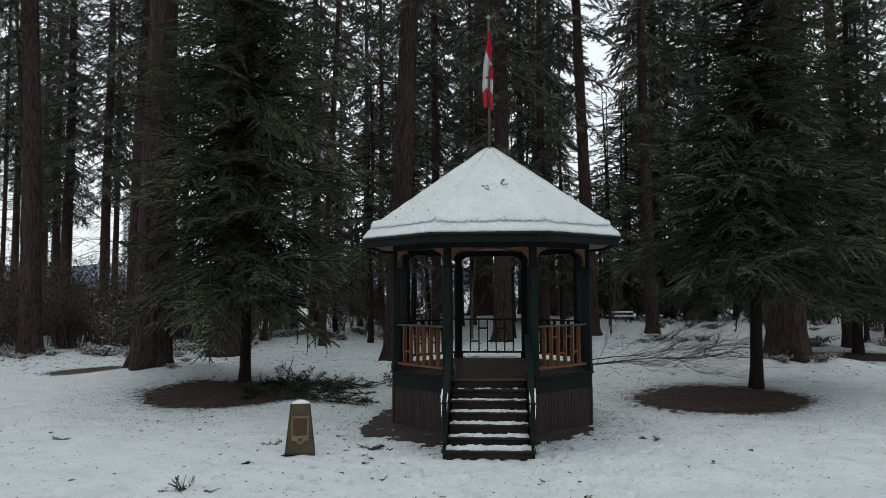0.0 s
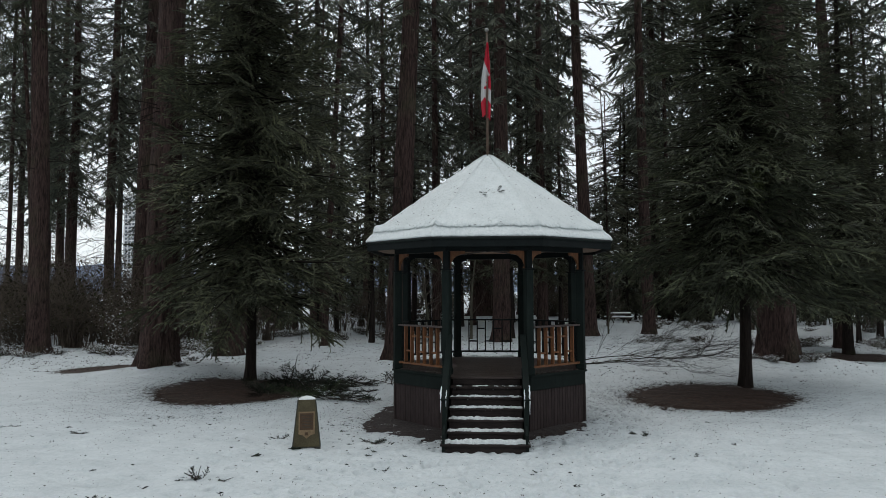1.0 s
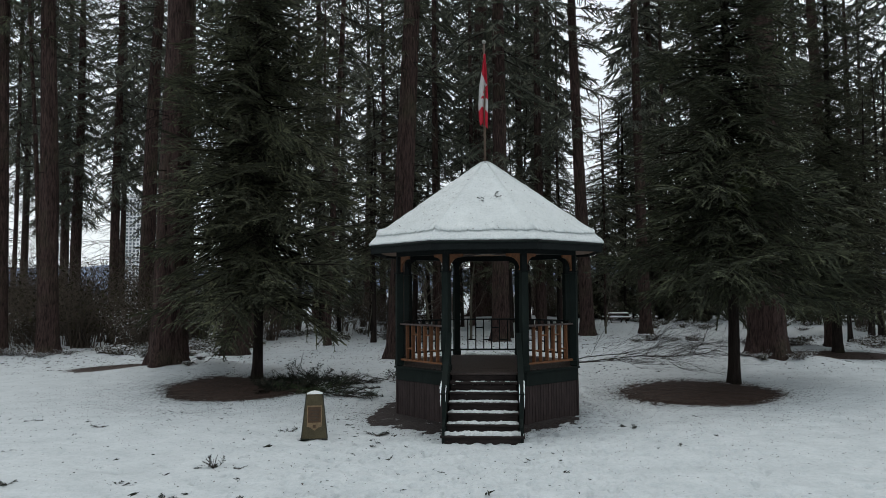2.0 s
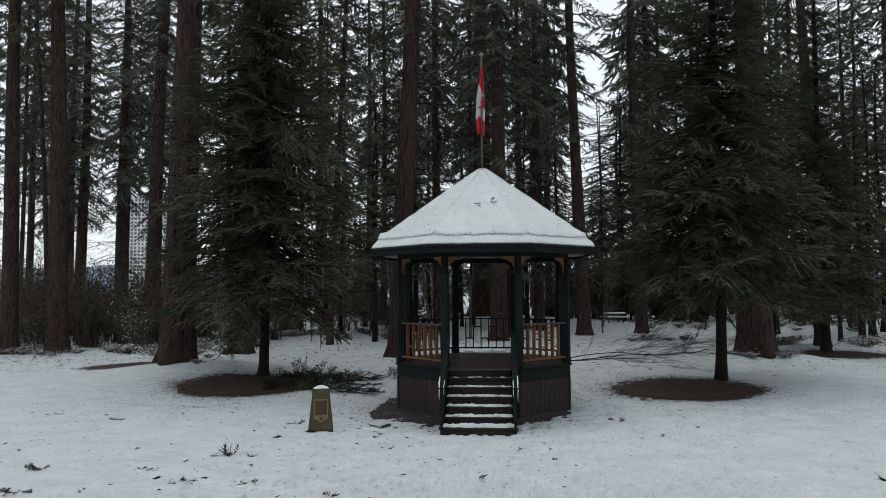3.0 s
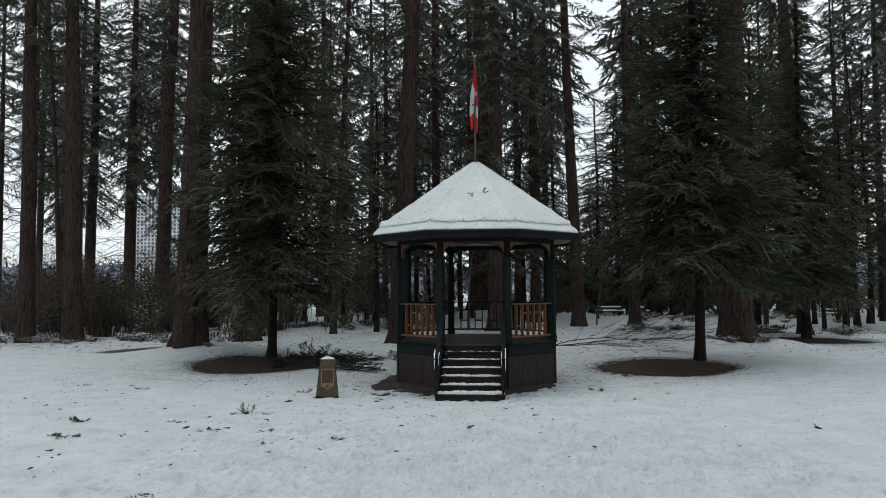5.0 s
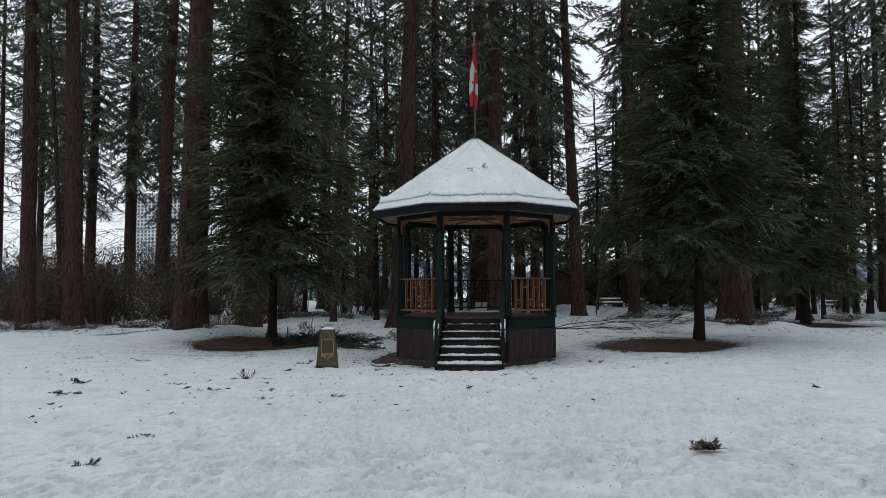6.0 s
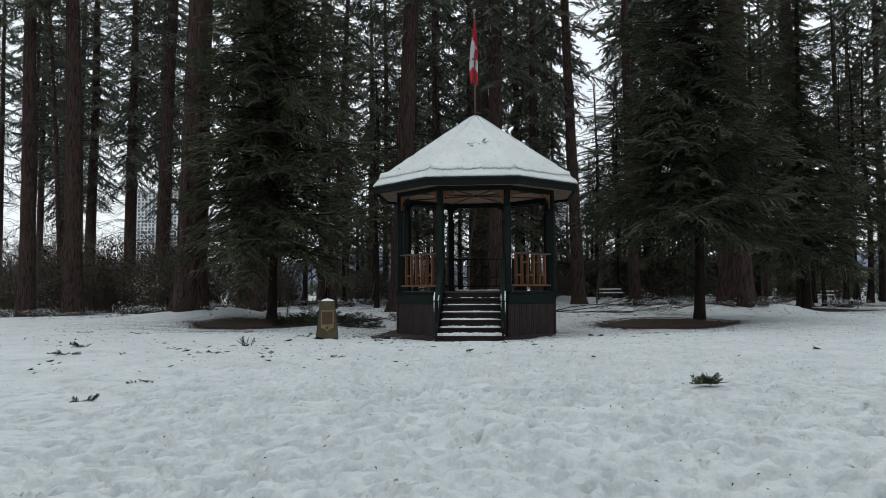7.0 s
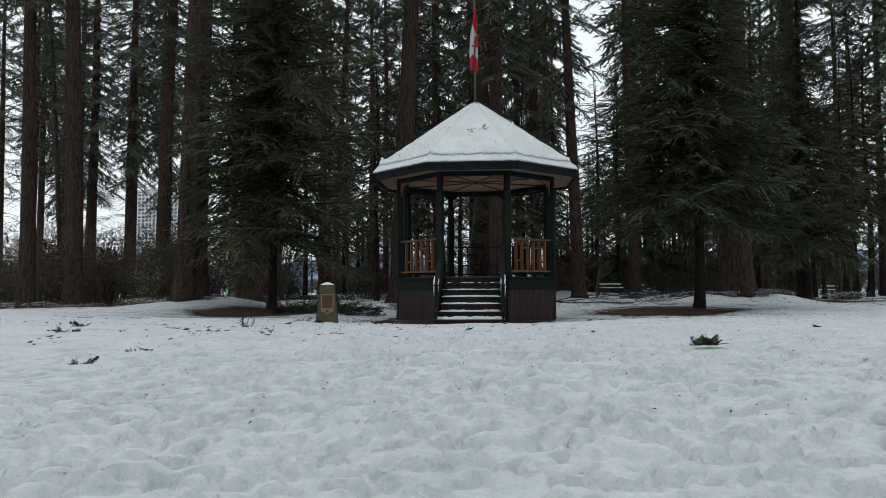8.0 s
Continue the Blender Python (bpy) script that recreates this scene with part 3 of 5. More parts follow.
# eaves: soffit, fascia, roof panels
for k in range(8):
    bm = bmesh.new()
    ya, yb = A_EAVE - 0.06, A_POST + 0.075
    za, zb = 4.00, 4.02
    lo = [bm.verts.new((s * y * T8 / 2, -y, z)) for y, z in ((ya, za), (yb, zb)) for s in (-1, 1)]
    hi = [bm.verts.new((v.co.x, v.co.y, v.co.z + 0.02)) for v in lo]
    for q in ((lo[0], lo[1], lo[3], lo[2]), (hi[0], hi[2], hi[3], hi[1]), (lo[0], hi[0], hi[1], lo[1]), (lo[2], lo[3], hi[3], hi[2]), (lo[0], lo[2], hi[2], hi[0]), (lo[1], hi[1], hi[3], lo[3])):
        bm.faces.new(q)
    bmesh.ops.recalc_face_normals(bm, faces=bm.faces)
    soffit = part("soffit", bm, SOFFIT, gazebo, "pale board soffit", side(k))
    y = A_POST + 0.09
    while y < A_EAVE - 0.16:
        hw = y * T8 / 2 - 0.01
        part("soffit_board", block(-hw, hw, -y - 0.085, -y, 3.984, 3.998, 0.003), SOFFIT, soffit)
        y += 0.095
    part("fascia", side_board(A_EAVE, 3.925, EAVE_Z - 0.01, 0.05, 0.006), HEADER, gazebo, "dark green fascia board", side(k))
    part("drip_edge", side_board(A_EAVE + 0.03, EAVE_Z - 0.035, EAVE_Z, 0.05, 0.004), GREEN, gazebo, "", side(k))
    bm = bmesh.new()
    z0 = EAVE_Z
    w = A_EAVE * T8 / 2
    lo = [bm.verts.new(c) for c in ((-w, -A_EAVE, z0), (w, -A_EAVE, z0), (0, 0, APEX_Z - 0.1))]
    hi = [bm.verts.new((v.co.x, v.co.y, v.co.z + 0.05)) for v in lo]
    bm.faces.new(lo[::-1]), bm.faces.new(hi)
    for i in range(3):
        bm.faces.new((lo[i], lo[(i + 1) % 3], hi[(i + 1) % 3], hi[i]))
    part("roof_panel", bm, SHINGLE, gazebo, "", side(k))


def roof_snow():
    """Settled snow over the whole roof; the upper layer has crept down and ends in an overhanging lip above a thin layer along the eaves."""
    n = 960
    a = np.arange(n) * 2 * np.pi / n
    turn = ((a + np.pi / 8) % (np.pi / 4)) - np.pi / 8
    corner = np.abs(turn) / (np.pi / 8)
    edge = (A_EAVE + 0.03) / np.cos(turn)
    lip_t = [0.916, 0.925, 0.9315, 0.935, 0.9345, 0.930, 0.924, 0.9235, 0.928, 0.936, 0.945]
    lip_h = [0.128, 0.128, 0.120, 0.105, 0.090, 0.078, 0.070, 0.062, 0.056, 0.053, 0.054]
    eave_t = [0.953, 0.962, 0.971, 0.980, 0.990, 1.000, 1.004, 1.001, 0.985]
    eave_h = [0.056, 0.057, 0.056, 0.054, 0.050, 0.040, 0.020, -0.004, -0.015]
    t = np.concatenate([np.linspace(0, 0.903, 24), lip_t, eave_t])[:, None]
    h = np.concatenate([np.full(24, 0.126), lip_h, eave_h])[:, None]
    drift = 0.018 * (soft_noise(np.cos(a) * 4 + 9, np.sin(a) * 4) - 0.5)
    clods = soft_noise(np.cos(a) * 14, np.sin(a) * 14 + 7) + 0.7 * soft_noise(np.cos(a) * 37, np.sin(a) * 37 + 3) + 0.4 * soft_noise(np.cos(a) * 80, np.sin(a) * 80 + 5) - 1.05
    near_lip = np.interp(t, [0.83, 0.913, 0.938, 0.972], [0, 1, 1, 0])
    t = t + near_lip * (drift + 0.024 * clods)
    knot = np.exp(-((t - 0.923 - drift) / 0.022) ** 2) * (0.10 * np.clip(clods, -0.25, 1) + 0.05 * corner ** 24)
    x, y = edge * t * np.cos(a), edge * t * np.sin(a)
    rough = 0.020 * (soft_noise(x * 6, y * 6) - 0.5) + 0.022 * (soft_noise(x * 13, y * 13) - 0.5) + 0.022 * (soft_noise(x * 1.7, y * 1.7) - 0.5)
    crumbs = 0.028 * (soft_noise(x * 23, y * 23) - 0.5) * np.interp(t, [0.93, 0.945, 0.985, 1.0], [0, 1, 1, 0.3])
    ridge = 0.045 * corner ** 18 * np.clip(1 - t, 0, 1) ** 0.2
    tip = np.clip(1 - t / 0.06, 0, 1)
    z = APEX_Z - (APEX_Z - EAVE_Z - 0.03) * np.minimum(t, 1.0) + h + rough * np.clip((1.01 - t) * 20, 0.1, 1) + crumbs + knot + ridge - 0.08 * tip ** 2
    i, j = np.meshgrid(np.arange(len(t) - 1), np.arange(n), indexing="ij")
    k = (j + 1) % n
    f = np.stack([i * n + j, (i + 1) * n + j, (i + 1) * n + k, i * n + k], -1).reshape(-1, 4)
    me = mesh_of("roof_snow", np.stack([x, y, z], -1).reshape(-1, 3), f, ROOF_SNOW, True)
    return placed("roof_snow", me, None, None, "even blanket of settled snow on the bandstand roof", "snow")


roof_snow()


def roof_litter():
    """Needles and cone scales dropped on the roof snow, thicker towards one side."""
    rng = np.random.default_rng(64)
    n = 2400
    a = rng.uniform(0, 2 * np.pi, n)
    t = np.sqrt(rng.uniform(0.02, 0.93, n))
    keep = rng.random(n) < 0.45 + 0.55 * (np.cos(a) < -0.3)
    a, t = a[keep], t[keep]
    rim = (A_EAVE + 0.03) / np.cos(((a + np.pi / 8) % (np.pi / 4)) - np.pi / 8)
    x, y, z = rim * t * np.cos(a), rim * t * np.sin(a), APEX_Z - (APEX_Z - EAVE_Z - 0.03) * t + 0.145
    l, turn = rng.gamma(1.6, 0.004, len(a)) + 0.005, rng.uniform(0, np.pi, len(a))
    p = np.stack([x, y, z], -1)
    d = np.stack([np.cos(turn), np.sin(turn), rng.uniform(-0.5, 0.5, len(a))], -1) * l[:, None]
    e = np.stack([-np.sin(turn), np.cos(turn), rng.uniform(-0.5, 0.9, len(a))], -1) * (l * rng.uniform(0.3, 0.7, len(a)))[:, None]
    v = np.stack([p - d, p + e, p + d, p - e], 1).reshape(-1, 3)
    return placed("roof_litter", mesh_of("roof_litter", v, np.arange(len(v)).reshape(-1, 4), TWIG), None, None, "dark needles and cone scales strewn on the roof snow", "litter", "", "stuff")


roof_litter()

# steps: six treads up to the floor, on two stringers and a middle carriage
RISE, RUN, STEP_Y, HALF, SX = 0.180, 0.325, -4.67, 0.825, -0.035
for k in range(6):
    z, y = -0.018 + RISE * k, STEP_Y + RUN * k
    hw = HALF + 0.05 if k == 0 else HALF - 0.05
    part("tread", block(SX - hw, SX + hw, y, y + 0.34, z - 0.045, z, 0.008), STEP, gazebo, "wet dark brown step")
    part("riser", block(SX - hw + 0.03, SX + hw - 0.03, y + 0.05, y + 0.075, z - RISE, z - 0.047, 0.003), STEP, gazebo)
part("riser", block(SX - HALF + 0.08, SX + HALF - 0.08, STEP_Y + RUN * 6 + 0.05, STEP_Y + RUN * 6 + 0.075, FLOOR_Z - RISE, FLOOR_Z - 0.047, 0.003), STEP, gazebo)
part("landing_edge", block(SX - HALF, SX + HALF, STEP_Y + RUN * 6, -A_SKIRT + 0.03, FLOOR_Z - 0.045, FLOOR_Z - 0.002, 0.006), DECK, gazebo)
for sgn in (-1, 1):
    x = SX + sgn * (HALF - 0.015)
    out = [(-4.66, -0.3), (-4.66, 0.16), (-2.70, 1.22), (-2.36, 1.22), (-2.36, -0.3)]
    bm = prism(out, 0.05)
    bmesh.ops.rotate(bm, verts=bm.verts, cent=(0, 0, 0), matrix=Matrix.Rotation(radians(90), 3, "Z"))
    bmesh.ops.translate(bm, verts=bm.verts, vec=(x, 0, 0))
    part("stringer", bm, GREEN, gazebo, "dark green stair side board")
    newel = part("newel_post", block(x - 0.045, x + 0.045, -4.40, -4.31, -0.25, 0.84, 0.008), GREEN, gazebo)
    part("handrail", bar((x + sgn * 0.012, -4.48, 0.80), (x + sgn * 0.012, -2.30, 1.95), 0.125, 0.045), GREEN, gazebo, "sloping dark green handrail")
    part("lower_rail", bar((x, -4.36, 0.50), (x, -2.36, 1.58), 0.05, 0.07), GREEN, gazebo)
part("stair_carriage", bar((SX, -4.40, -0.10), (SX, -2.55, 0.86), 0.06, 0.10), STEP, gazebo)


def snow_pad(hw, depth, thick, seed, patchy=0.0):
    """A ragged pad of snow left on a step, broken into scraps where it is patchy."""
    nx, ny = 110, 12
    x, y = np.meshgrid(np.linspace(-hw, hw, nx), np.linspace(0, 1, ny), indexing="ij")
    front = 0.005 + 0.09 * soft_noise(x * 7 + seed * 13, x * 0 + seed) + 0.05 * soft_noise(x * 26 + seed * 5, x * 0 + seed)
    yy = front + (depth - front) * y
    e = np.minimum(np.minimum(y, 1 - y) * 6, np.minimum(x + hw, hw - x) / 0.08)
    z = np.clip(e, 0, 1) ** 0.5 * thick * (0.25 + 0.8 * soft_noise(x * 5 + seed * 7, y * 2 + seed) + 0.9 * soft_noise(x * 21 + seed * 3, y * 5 + seed)) - 0.005
    if patchy:
        bits = soft_noise(x * 9 + seed * 11, y * 2.5 + seed * 3) * 0.6 + soft_noise(x * 31 + seed, y * 6) * 0.4
        z = z - 0.05 * np.clip((patchy - bits) * 8, 0, 1)
    i, j = np.meshgrid(np.arange(nx - 1), np.arange(ny - 1), indexing="ij")
    f = np.stack([i * ny + j, (i + 1) * ny + j, (i + 1) * ny + j + 1, i * ny + j + 1], -1).reshape(-1, 4)
    return mesh_of("step_snow", np.stack([x, yy, z], -1).reshape(-1, 3), f, ROOF_SNOW, True)


PADS = ((0.050, 0.30, 0.0), (0.034, 0.28, 0.0), (0.030, 0.27, 0.12), (0.028, 0.26, 0.25), (0.022, 0.22, 0.48), (0.018, 0.20, 0.56))
for k, (thick, depth, patchy) in enumerate(PADS):
    placed("step_snow", snow_pad(HALF - (0.06 if k else -0.03), depth, thick, k + 1, patchy), None, pose(SX, STEP_Y + RUN * k - 0.01, -0.017 + RISE * k), "strip of snow lying on a bandstand step" if k < 4 else "melting scraps of snow on a bandstand step", "snow", "snow on the steps")
placed("ledge_snow", snow_pad(0.72, 0.16, 0.04, 9), None, pose(0, 2.02, FLOOR_Z + 0.001), "thin drift of snow on the bandstand floor edge", "snow")


def handrail_snow(seed):
    rng = np.random.default_rng(seed)
    h = Heap()
    n = 9
    p = [(0.012 * rng.normal(), 0.02 * rng.normal() + 0.03 * k, 0.021 * k) for k in range(n)]
    h.add(*tube(p, 0.010 + 0.022 * np.sin(np.linspace(0.2, 3.0, n)) * rng.uniform(0.7, 1.1, n), 8))
    q = [(0, -0.02, 0.04), (0.01, -0.035, -0.06), (0.0, -0.03, -0.16), (0.006, -0.03, -0.25)]
    h.add(*tube(q, [0.02, 0.02, 0.014, 0.004], 8))
    return h.mesh("handrail_snow", CLEAN_SNOW, True)


for sgn, off, fat, tall in ((-1, -0.055, 0.55, 1.15), (-1, 0.05, 0.35, 0.75), (1, -0.05, 0.38, 0.85), (1, 0.05, 0.5, 1.3)):
    placed("handrail_snow", handrail_snow(int(20 + sgn + off * 60)), None, pose(SX + sgn * (HALF - 0.003) + off, -4.44, 0.845) @ Matrix.Diagonal((fat, 0.8, tall, 1)), "clump of snow slumping off a stair handrail end", "snow", "snow on the handrails")

# ---- flagpole and limp flag ----
flagpole = thing("flagpole", "slim weathered flagpole on the bandstand roof peak", "flagpole", pose(0, 0, 6.3))
bm = bmesh.new()
bmesh.ops.create_cone(bm, cap_ends=True, segments=14, radius1=0.035, radius2=0.026, depth=3.45, matrix=Matrix.Translation((0, 0, 1.725)))
part("pole", bm, METAL_POLE, flagpole, "", None, True)
bm = bmesh.new()
bmesh.ops.create_uvsphere(bm, u_segments=16, v_segments=10, radius=0.055, matrix=Matrix.Translation((0, 0, 3.52)))
part("ball_finial", bm, BALL, flagpole, "grey ball finial", None, True)
bm = bmesh.new()
bmesh.ops.create_cone(bm, cap_ends=True, segments=14, radius1=0.09, radius2=0.05, depth=0.12, matrix=Matrix.Translation((0, 0, 0.1)))
part("pole_collar", bm, BALL, flagpole)


def limp_flag():
    """Cloth hanging in folds from the hoist; u runs down the drop, v across the folds."""
    nu, nv = 90, 44
    u, v = np.meshgrid(np.linspace(0, 1, nu), np.linspace(0, 1, nv), indexing="ij")
    # in the drop the cloth is red, then white, then red again, on the slant
    left = np.interp(u, [0, 0.2, 0.45, 0.72, 0.86, 1.0], [-0.01, -0.06, -0.14, -0.17, -0.16, -0.13])
    right = np.interp(u, [0, 0.25, 0.5, 0.62, 0.85, 1.0], [0.04, 0.07, 0.09, 0.10, 0.09, 0.075])
    x = left + (right - left) * v
    y = 0.055 * np.sin(v * np.pi * 3.4 + u * 1.6) * (0.25 + u) + 0.02 * np.sin(u * 9 + v * 3) - 0.05
    hem = 0.10 * np.sin(v * np.pi * 1.2 + 0.5) * u ** 3
    z = -1.98 * u + hem * 0.6 - 0.06 * np.abs(np.sin(v * np.pi * 2.6)) * u ** 4
    return u, v, np.stack([x, y, z], -1)


def build_flag():
    flag = thing("flag", "limp red and white national flag hanging in folds", "flag", pose(0.0, 0.0, 9.47))
    u, v, p = limp_flag()
    nu, nv = u.shape
    lean = 0.20 * (v - 0.5)
    band = np.where(u < 0.34 + lean, 0, np.where(u < 0.74 + 0.12 * np.abs(v - 0.45), 1, 2))
    # the folded leaf: a jagged red blot at the right edge of the white
    leaf = (v > 0.52 + 0.30 * np.abs(u - 0.535) / 0.09 - 0.10 * np.cos(u * 95)) & (np.abs(u - 0.535) < 0.10)
    leaf |= (v > 0.30) & (v < 0.9) & (np.abs(u - 0.60 - 0.10 * (0.5 - v)) < 0.018)
    band = np.where((band == 1) & leaf, 0, band)
    i, j = np.meshgrid(np.arange(nu - 1), np.arange(nv - 1), indexing="ij")
    quads = np.stack([i * nv + j, i * nv + j + 1, (i + 1) * nv + j + 1, (i + 1) * nv + j], -1).reshape(-1, 4)
    tone = band[:-1, :-1].reshape(-1)
    for name, pick, material in (("red_cloth", tone != 1, FLAG_RED), ("white_cloth", tone == 1, FLAG_WHITE)):
        used = quads[pick]
        ids, flat = np.unique(used, return_inverse=True)
        ob = placed(name, mesh_of(name, p.reshape(-1, 3)[ids], flat.reshape(-1, 4), material, True), flag)
        solid = ob.modifiers.new("cloth", "SOLIDIFY")
        solid.thickness = 0.004
    return flag


build_flag()

# ---- plaque plinth ----
plinth = thing("plaque_plinth", "tapered olive plinth with a bronze plaque and snow on top", "monument", on_ground(-3.52, -4.72, 13.0, 1.0, 0.0))
bm = bmesh.new()
bmesh.ops.create_cube(bm, size=1.0, matrix=Matrix.Translation((0, 0, 0.48)) @ Matrix.Diagonal((0.54, 0.36, 0.90, 1)))
for vert in bm.verts:
    if vert.co.z > 0.5:
        vert.co.x *= 0.64
        vert.co.y *= 0.60
        vert.co.y += 0.02
bmesh.ops.bevel(bm, geom=list(bm.edges), offset=0.012, segments=2, affect="EDGES", profile=0.5)
part("body", bm, OLIVE, plinth)
for sgn in (-1, 1):
    part("edge_strip", bar((sgn * 0.262, -0.172, 0.04), (sgn * 0.166, -0.082, 0.93), 0.022, 0.022, 0.004), GRAPHITE, plinth)
    part("foot", block(sgn * 0.21 - 0.06, sgn * 0.21 + 0.06, -0.20, 0.17, -0.06, 0.035, 0.008), GRAPHITE, plinth)
SLANT = math.degrees(math.atan2(0.092, 0.90))
face_m = pose(0, -0.179, 0.03, -SLANT) @ Matrix.Diagonal((0.9, 1.0, 1.0, 1.0))
border = prism([(-0.172, 0.25), (-0.09, 0.23), (0.0, 0.165), (0.09, 0.23), (0.172, 0.25), (0.172, 0.675), (-0.172, 0.675)], 0.022)
plate = part("plaque", border, BRASS, plinth, "pale brass plaque frame with a shield foot", face_m)
part("inscription_field", block(-0.145, 0.145, -0.017, 0.0, 0.33, 0.645, 0.004), BRONZE, plate, "dull bronze inscription field")
for i in range(9):
    w = 0.115 - 0.02 * (i % 3 == 2) - 0.012 * (i % 2)
    part("text_bar", block(-w, w, -0.0195, -0.015, 0.60 - 0.029 * i, 0.606 - 0.029 * i, 0.001), GRAPHITE, plate)
part("emblem", block(-0.03, 0.03, -0.017, 0.0, 0.225, 0.285, 0.006), BRONZE, plate)


def snow_hat(hx, hy, h):
    n = 15
    x, y = np.meshgrid(np.linspace(-1, 1, n), np.linspace(-1, 1, n), indexing="ij")
    z = h * (1 - np.maximum(np.abs(x), np.abs(y)) ** 1.6) + 0.012 * (soft_noise(x * 4 + 5, y * 4) - 0.5) - 0.004
    i, j = np.meshgrid(np.arange(n - 1), np.arange(n - 1), indexing="ij")
    f = np.stack([i * n + j, (i + 1) * n + j, (i + 1) * n + j + 1, i * n + j + 1], -1).reshape(-1, 4)
    return mesh_of("plinth_snow", np.stack([x * hx, y * hy, z], -1).reshape(-1, 3), f, ROOF_SNOW, True)


placed("plinth_snow", snow_hat(0.168, 0.105, 0.065), None, on_ground(-3.52, -4.72, 13.0, 1.0, 0.93) @ pose(0, 0.02, 0), "small peaked cap of snow on the plinth", "snow")

# ---- conifers ----
def spray(seed, twigs, subs, width, sub, half, droop, lift=0.0, sag=0.35, hang=(-0.45, 0.10), bare=0.08, joints=3):
    """A fan-shaped bough one unit long along x: arching side twigs, each feathered with short needle-clad shoots. Corners, triangles and the axis."""
    rng = np.random.default_rng(seed)
    tri = []
    axis = lambda t: np.array([t, 0.05 * np.sin(t * 5 + seed), -droop * t ** 1.7 + lift * max(0, t - 0.55) ** 2])
    up = np.array([0, 0, 1.0])

    def shoot(p, d, size, base):
        wide = d * base + up * rng.uniform(-0.5, 0.5) * base
        tri.append((p - wide, p + size, p + wide))

    def twig(p, d, length):
        across = np.cross(d, up)
        across /= np.linalg.norm(across) + 1e-9
        roll, bend = rng.uniform(-0.9, 0.9), rng.normal(0, 0.22)
        face = across * np.cos(roll) + up * np.sin(roll)
        n = max(2, int(round(subs * length / width)))
        q = np.linspace(0, 1, joints + 1)
        pts = [p + d * length * u + across * length * bend * u * u + up * length * (0.16 * u - (0.16 + sag) * u * u) for u in q]
        for a in range(joints):
            w0, w1 = half * (1 - 0.75 * q[a]), half * (1 - 0.75 * q[a + 1])
            tri.append((pts[a] - face * w0, pts[a] + face * w0, pts[a + 1] + face * w1))
            tri.append((pts[a] - face * w0, pts[a + 1] + face * w1, pts[a + 1] - face * w1))
        for i in range(n):
            u = (i + rng.uniform(0.2, 0.9)) / n
            o = p + d * length * u + across * length * bend * u * u + up * length * (0.16 * u - (0.16 + sag) * u * u)
            for s in (-1, 1):
                out = d * rng.uniform(0.7, 1.1) + across * s * rng.uniform(0.45, 0.95) + up * rng.uniform(*hang)
                shoot(o, d, out / np.linalg.norm(out) * sub * rng.uniform(0.6, 1.25) * (1 - 0.35 * u), half * 0.95)

    for k in range(twigs):
        t = bare + (0.97 - bare) * (k + rng.uniform(0, 0.7)) / twigs
        length = width * (0.30 + 0.70 * np.sin(np.pi * min(1, (1 - t) * 0.80 + 0.10))) * rng.uniform(0.6, 1.15)
        for s in (-1, 1):
            ang = rng.uniform(0.70, 1.10) * (1 - 0.40 * t)
            d = np.array([np.cos(ang), s * np.sin(ang), rng.uniform(-0.16, 0.10)])
            twig(axis(t), d / np.linalg.norm(d), length)
    d = axis(0.99) - axis(0.9)
    twig(axis(0.86), d / np.linalg.norm(d), 0.16)
    v = np.array(tri).reshape(-1, 3)
    return v, np.arange(len(v)).reshape(-1, 3), np.array([axis(t) for t in (0, 0.25, 0.5, 0.75, 0.97)])


SPRAY_FULL = [spray(40 + k, 9, 6, 0.34, 0.082, 0.0170, 0.22, 0.5, 0.20, joints=2) for k in range(6)]
SPRAY_LONG = [spray(50 + k, 14, 8, 0.29, 0.052, 0.0105, 0.20, 0.5, 0.20, joints=2) for k in range(5)]
SPRAY_LIGHT = [spray(60 + k, 9, 4, 0.36, 0.120, 0.0175, 0.26, 0.0, 0.40, (-0.9, 0.05), 0.12, 1) for k in range(5)]
SPRAY_MID = [spray(70 + k, 9, 4, 0.36, 0.100, 0.0165, 0.22, 0.2, 0.25, joints=1) for k in range(5)]
SPRAY_SPRIG = [spray(90 + k, 4, 4, 0.40, 0.17, 0.042, 0.06, 0.0, 0.1, (-0.4, 0.6), 0.2) for k in range(4)]
SPRAY_FAR = [spray(80 + k, 8, 2, 0.38, 0.18, 0.0280, 0.28, 0.0, 0.40, (-0.9, 0.05), 0.12, 1) for k in range(4)]


def turned(v, length, fat, pitch, az, origin, roll=0.0):
    m = np.array((Matrix.Rotation(az, 3, "Z") @ Matrix.Rotation(-pitch, 3, "Y") @ Matrix.Rotation(roll, 3, "X")))
    return (v * np.array([length, length * fat, length])) @ m.T + origin


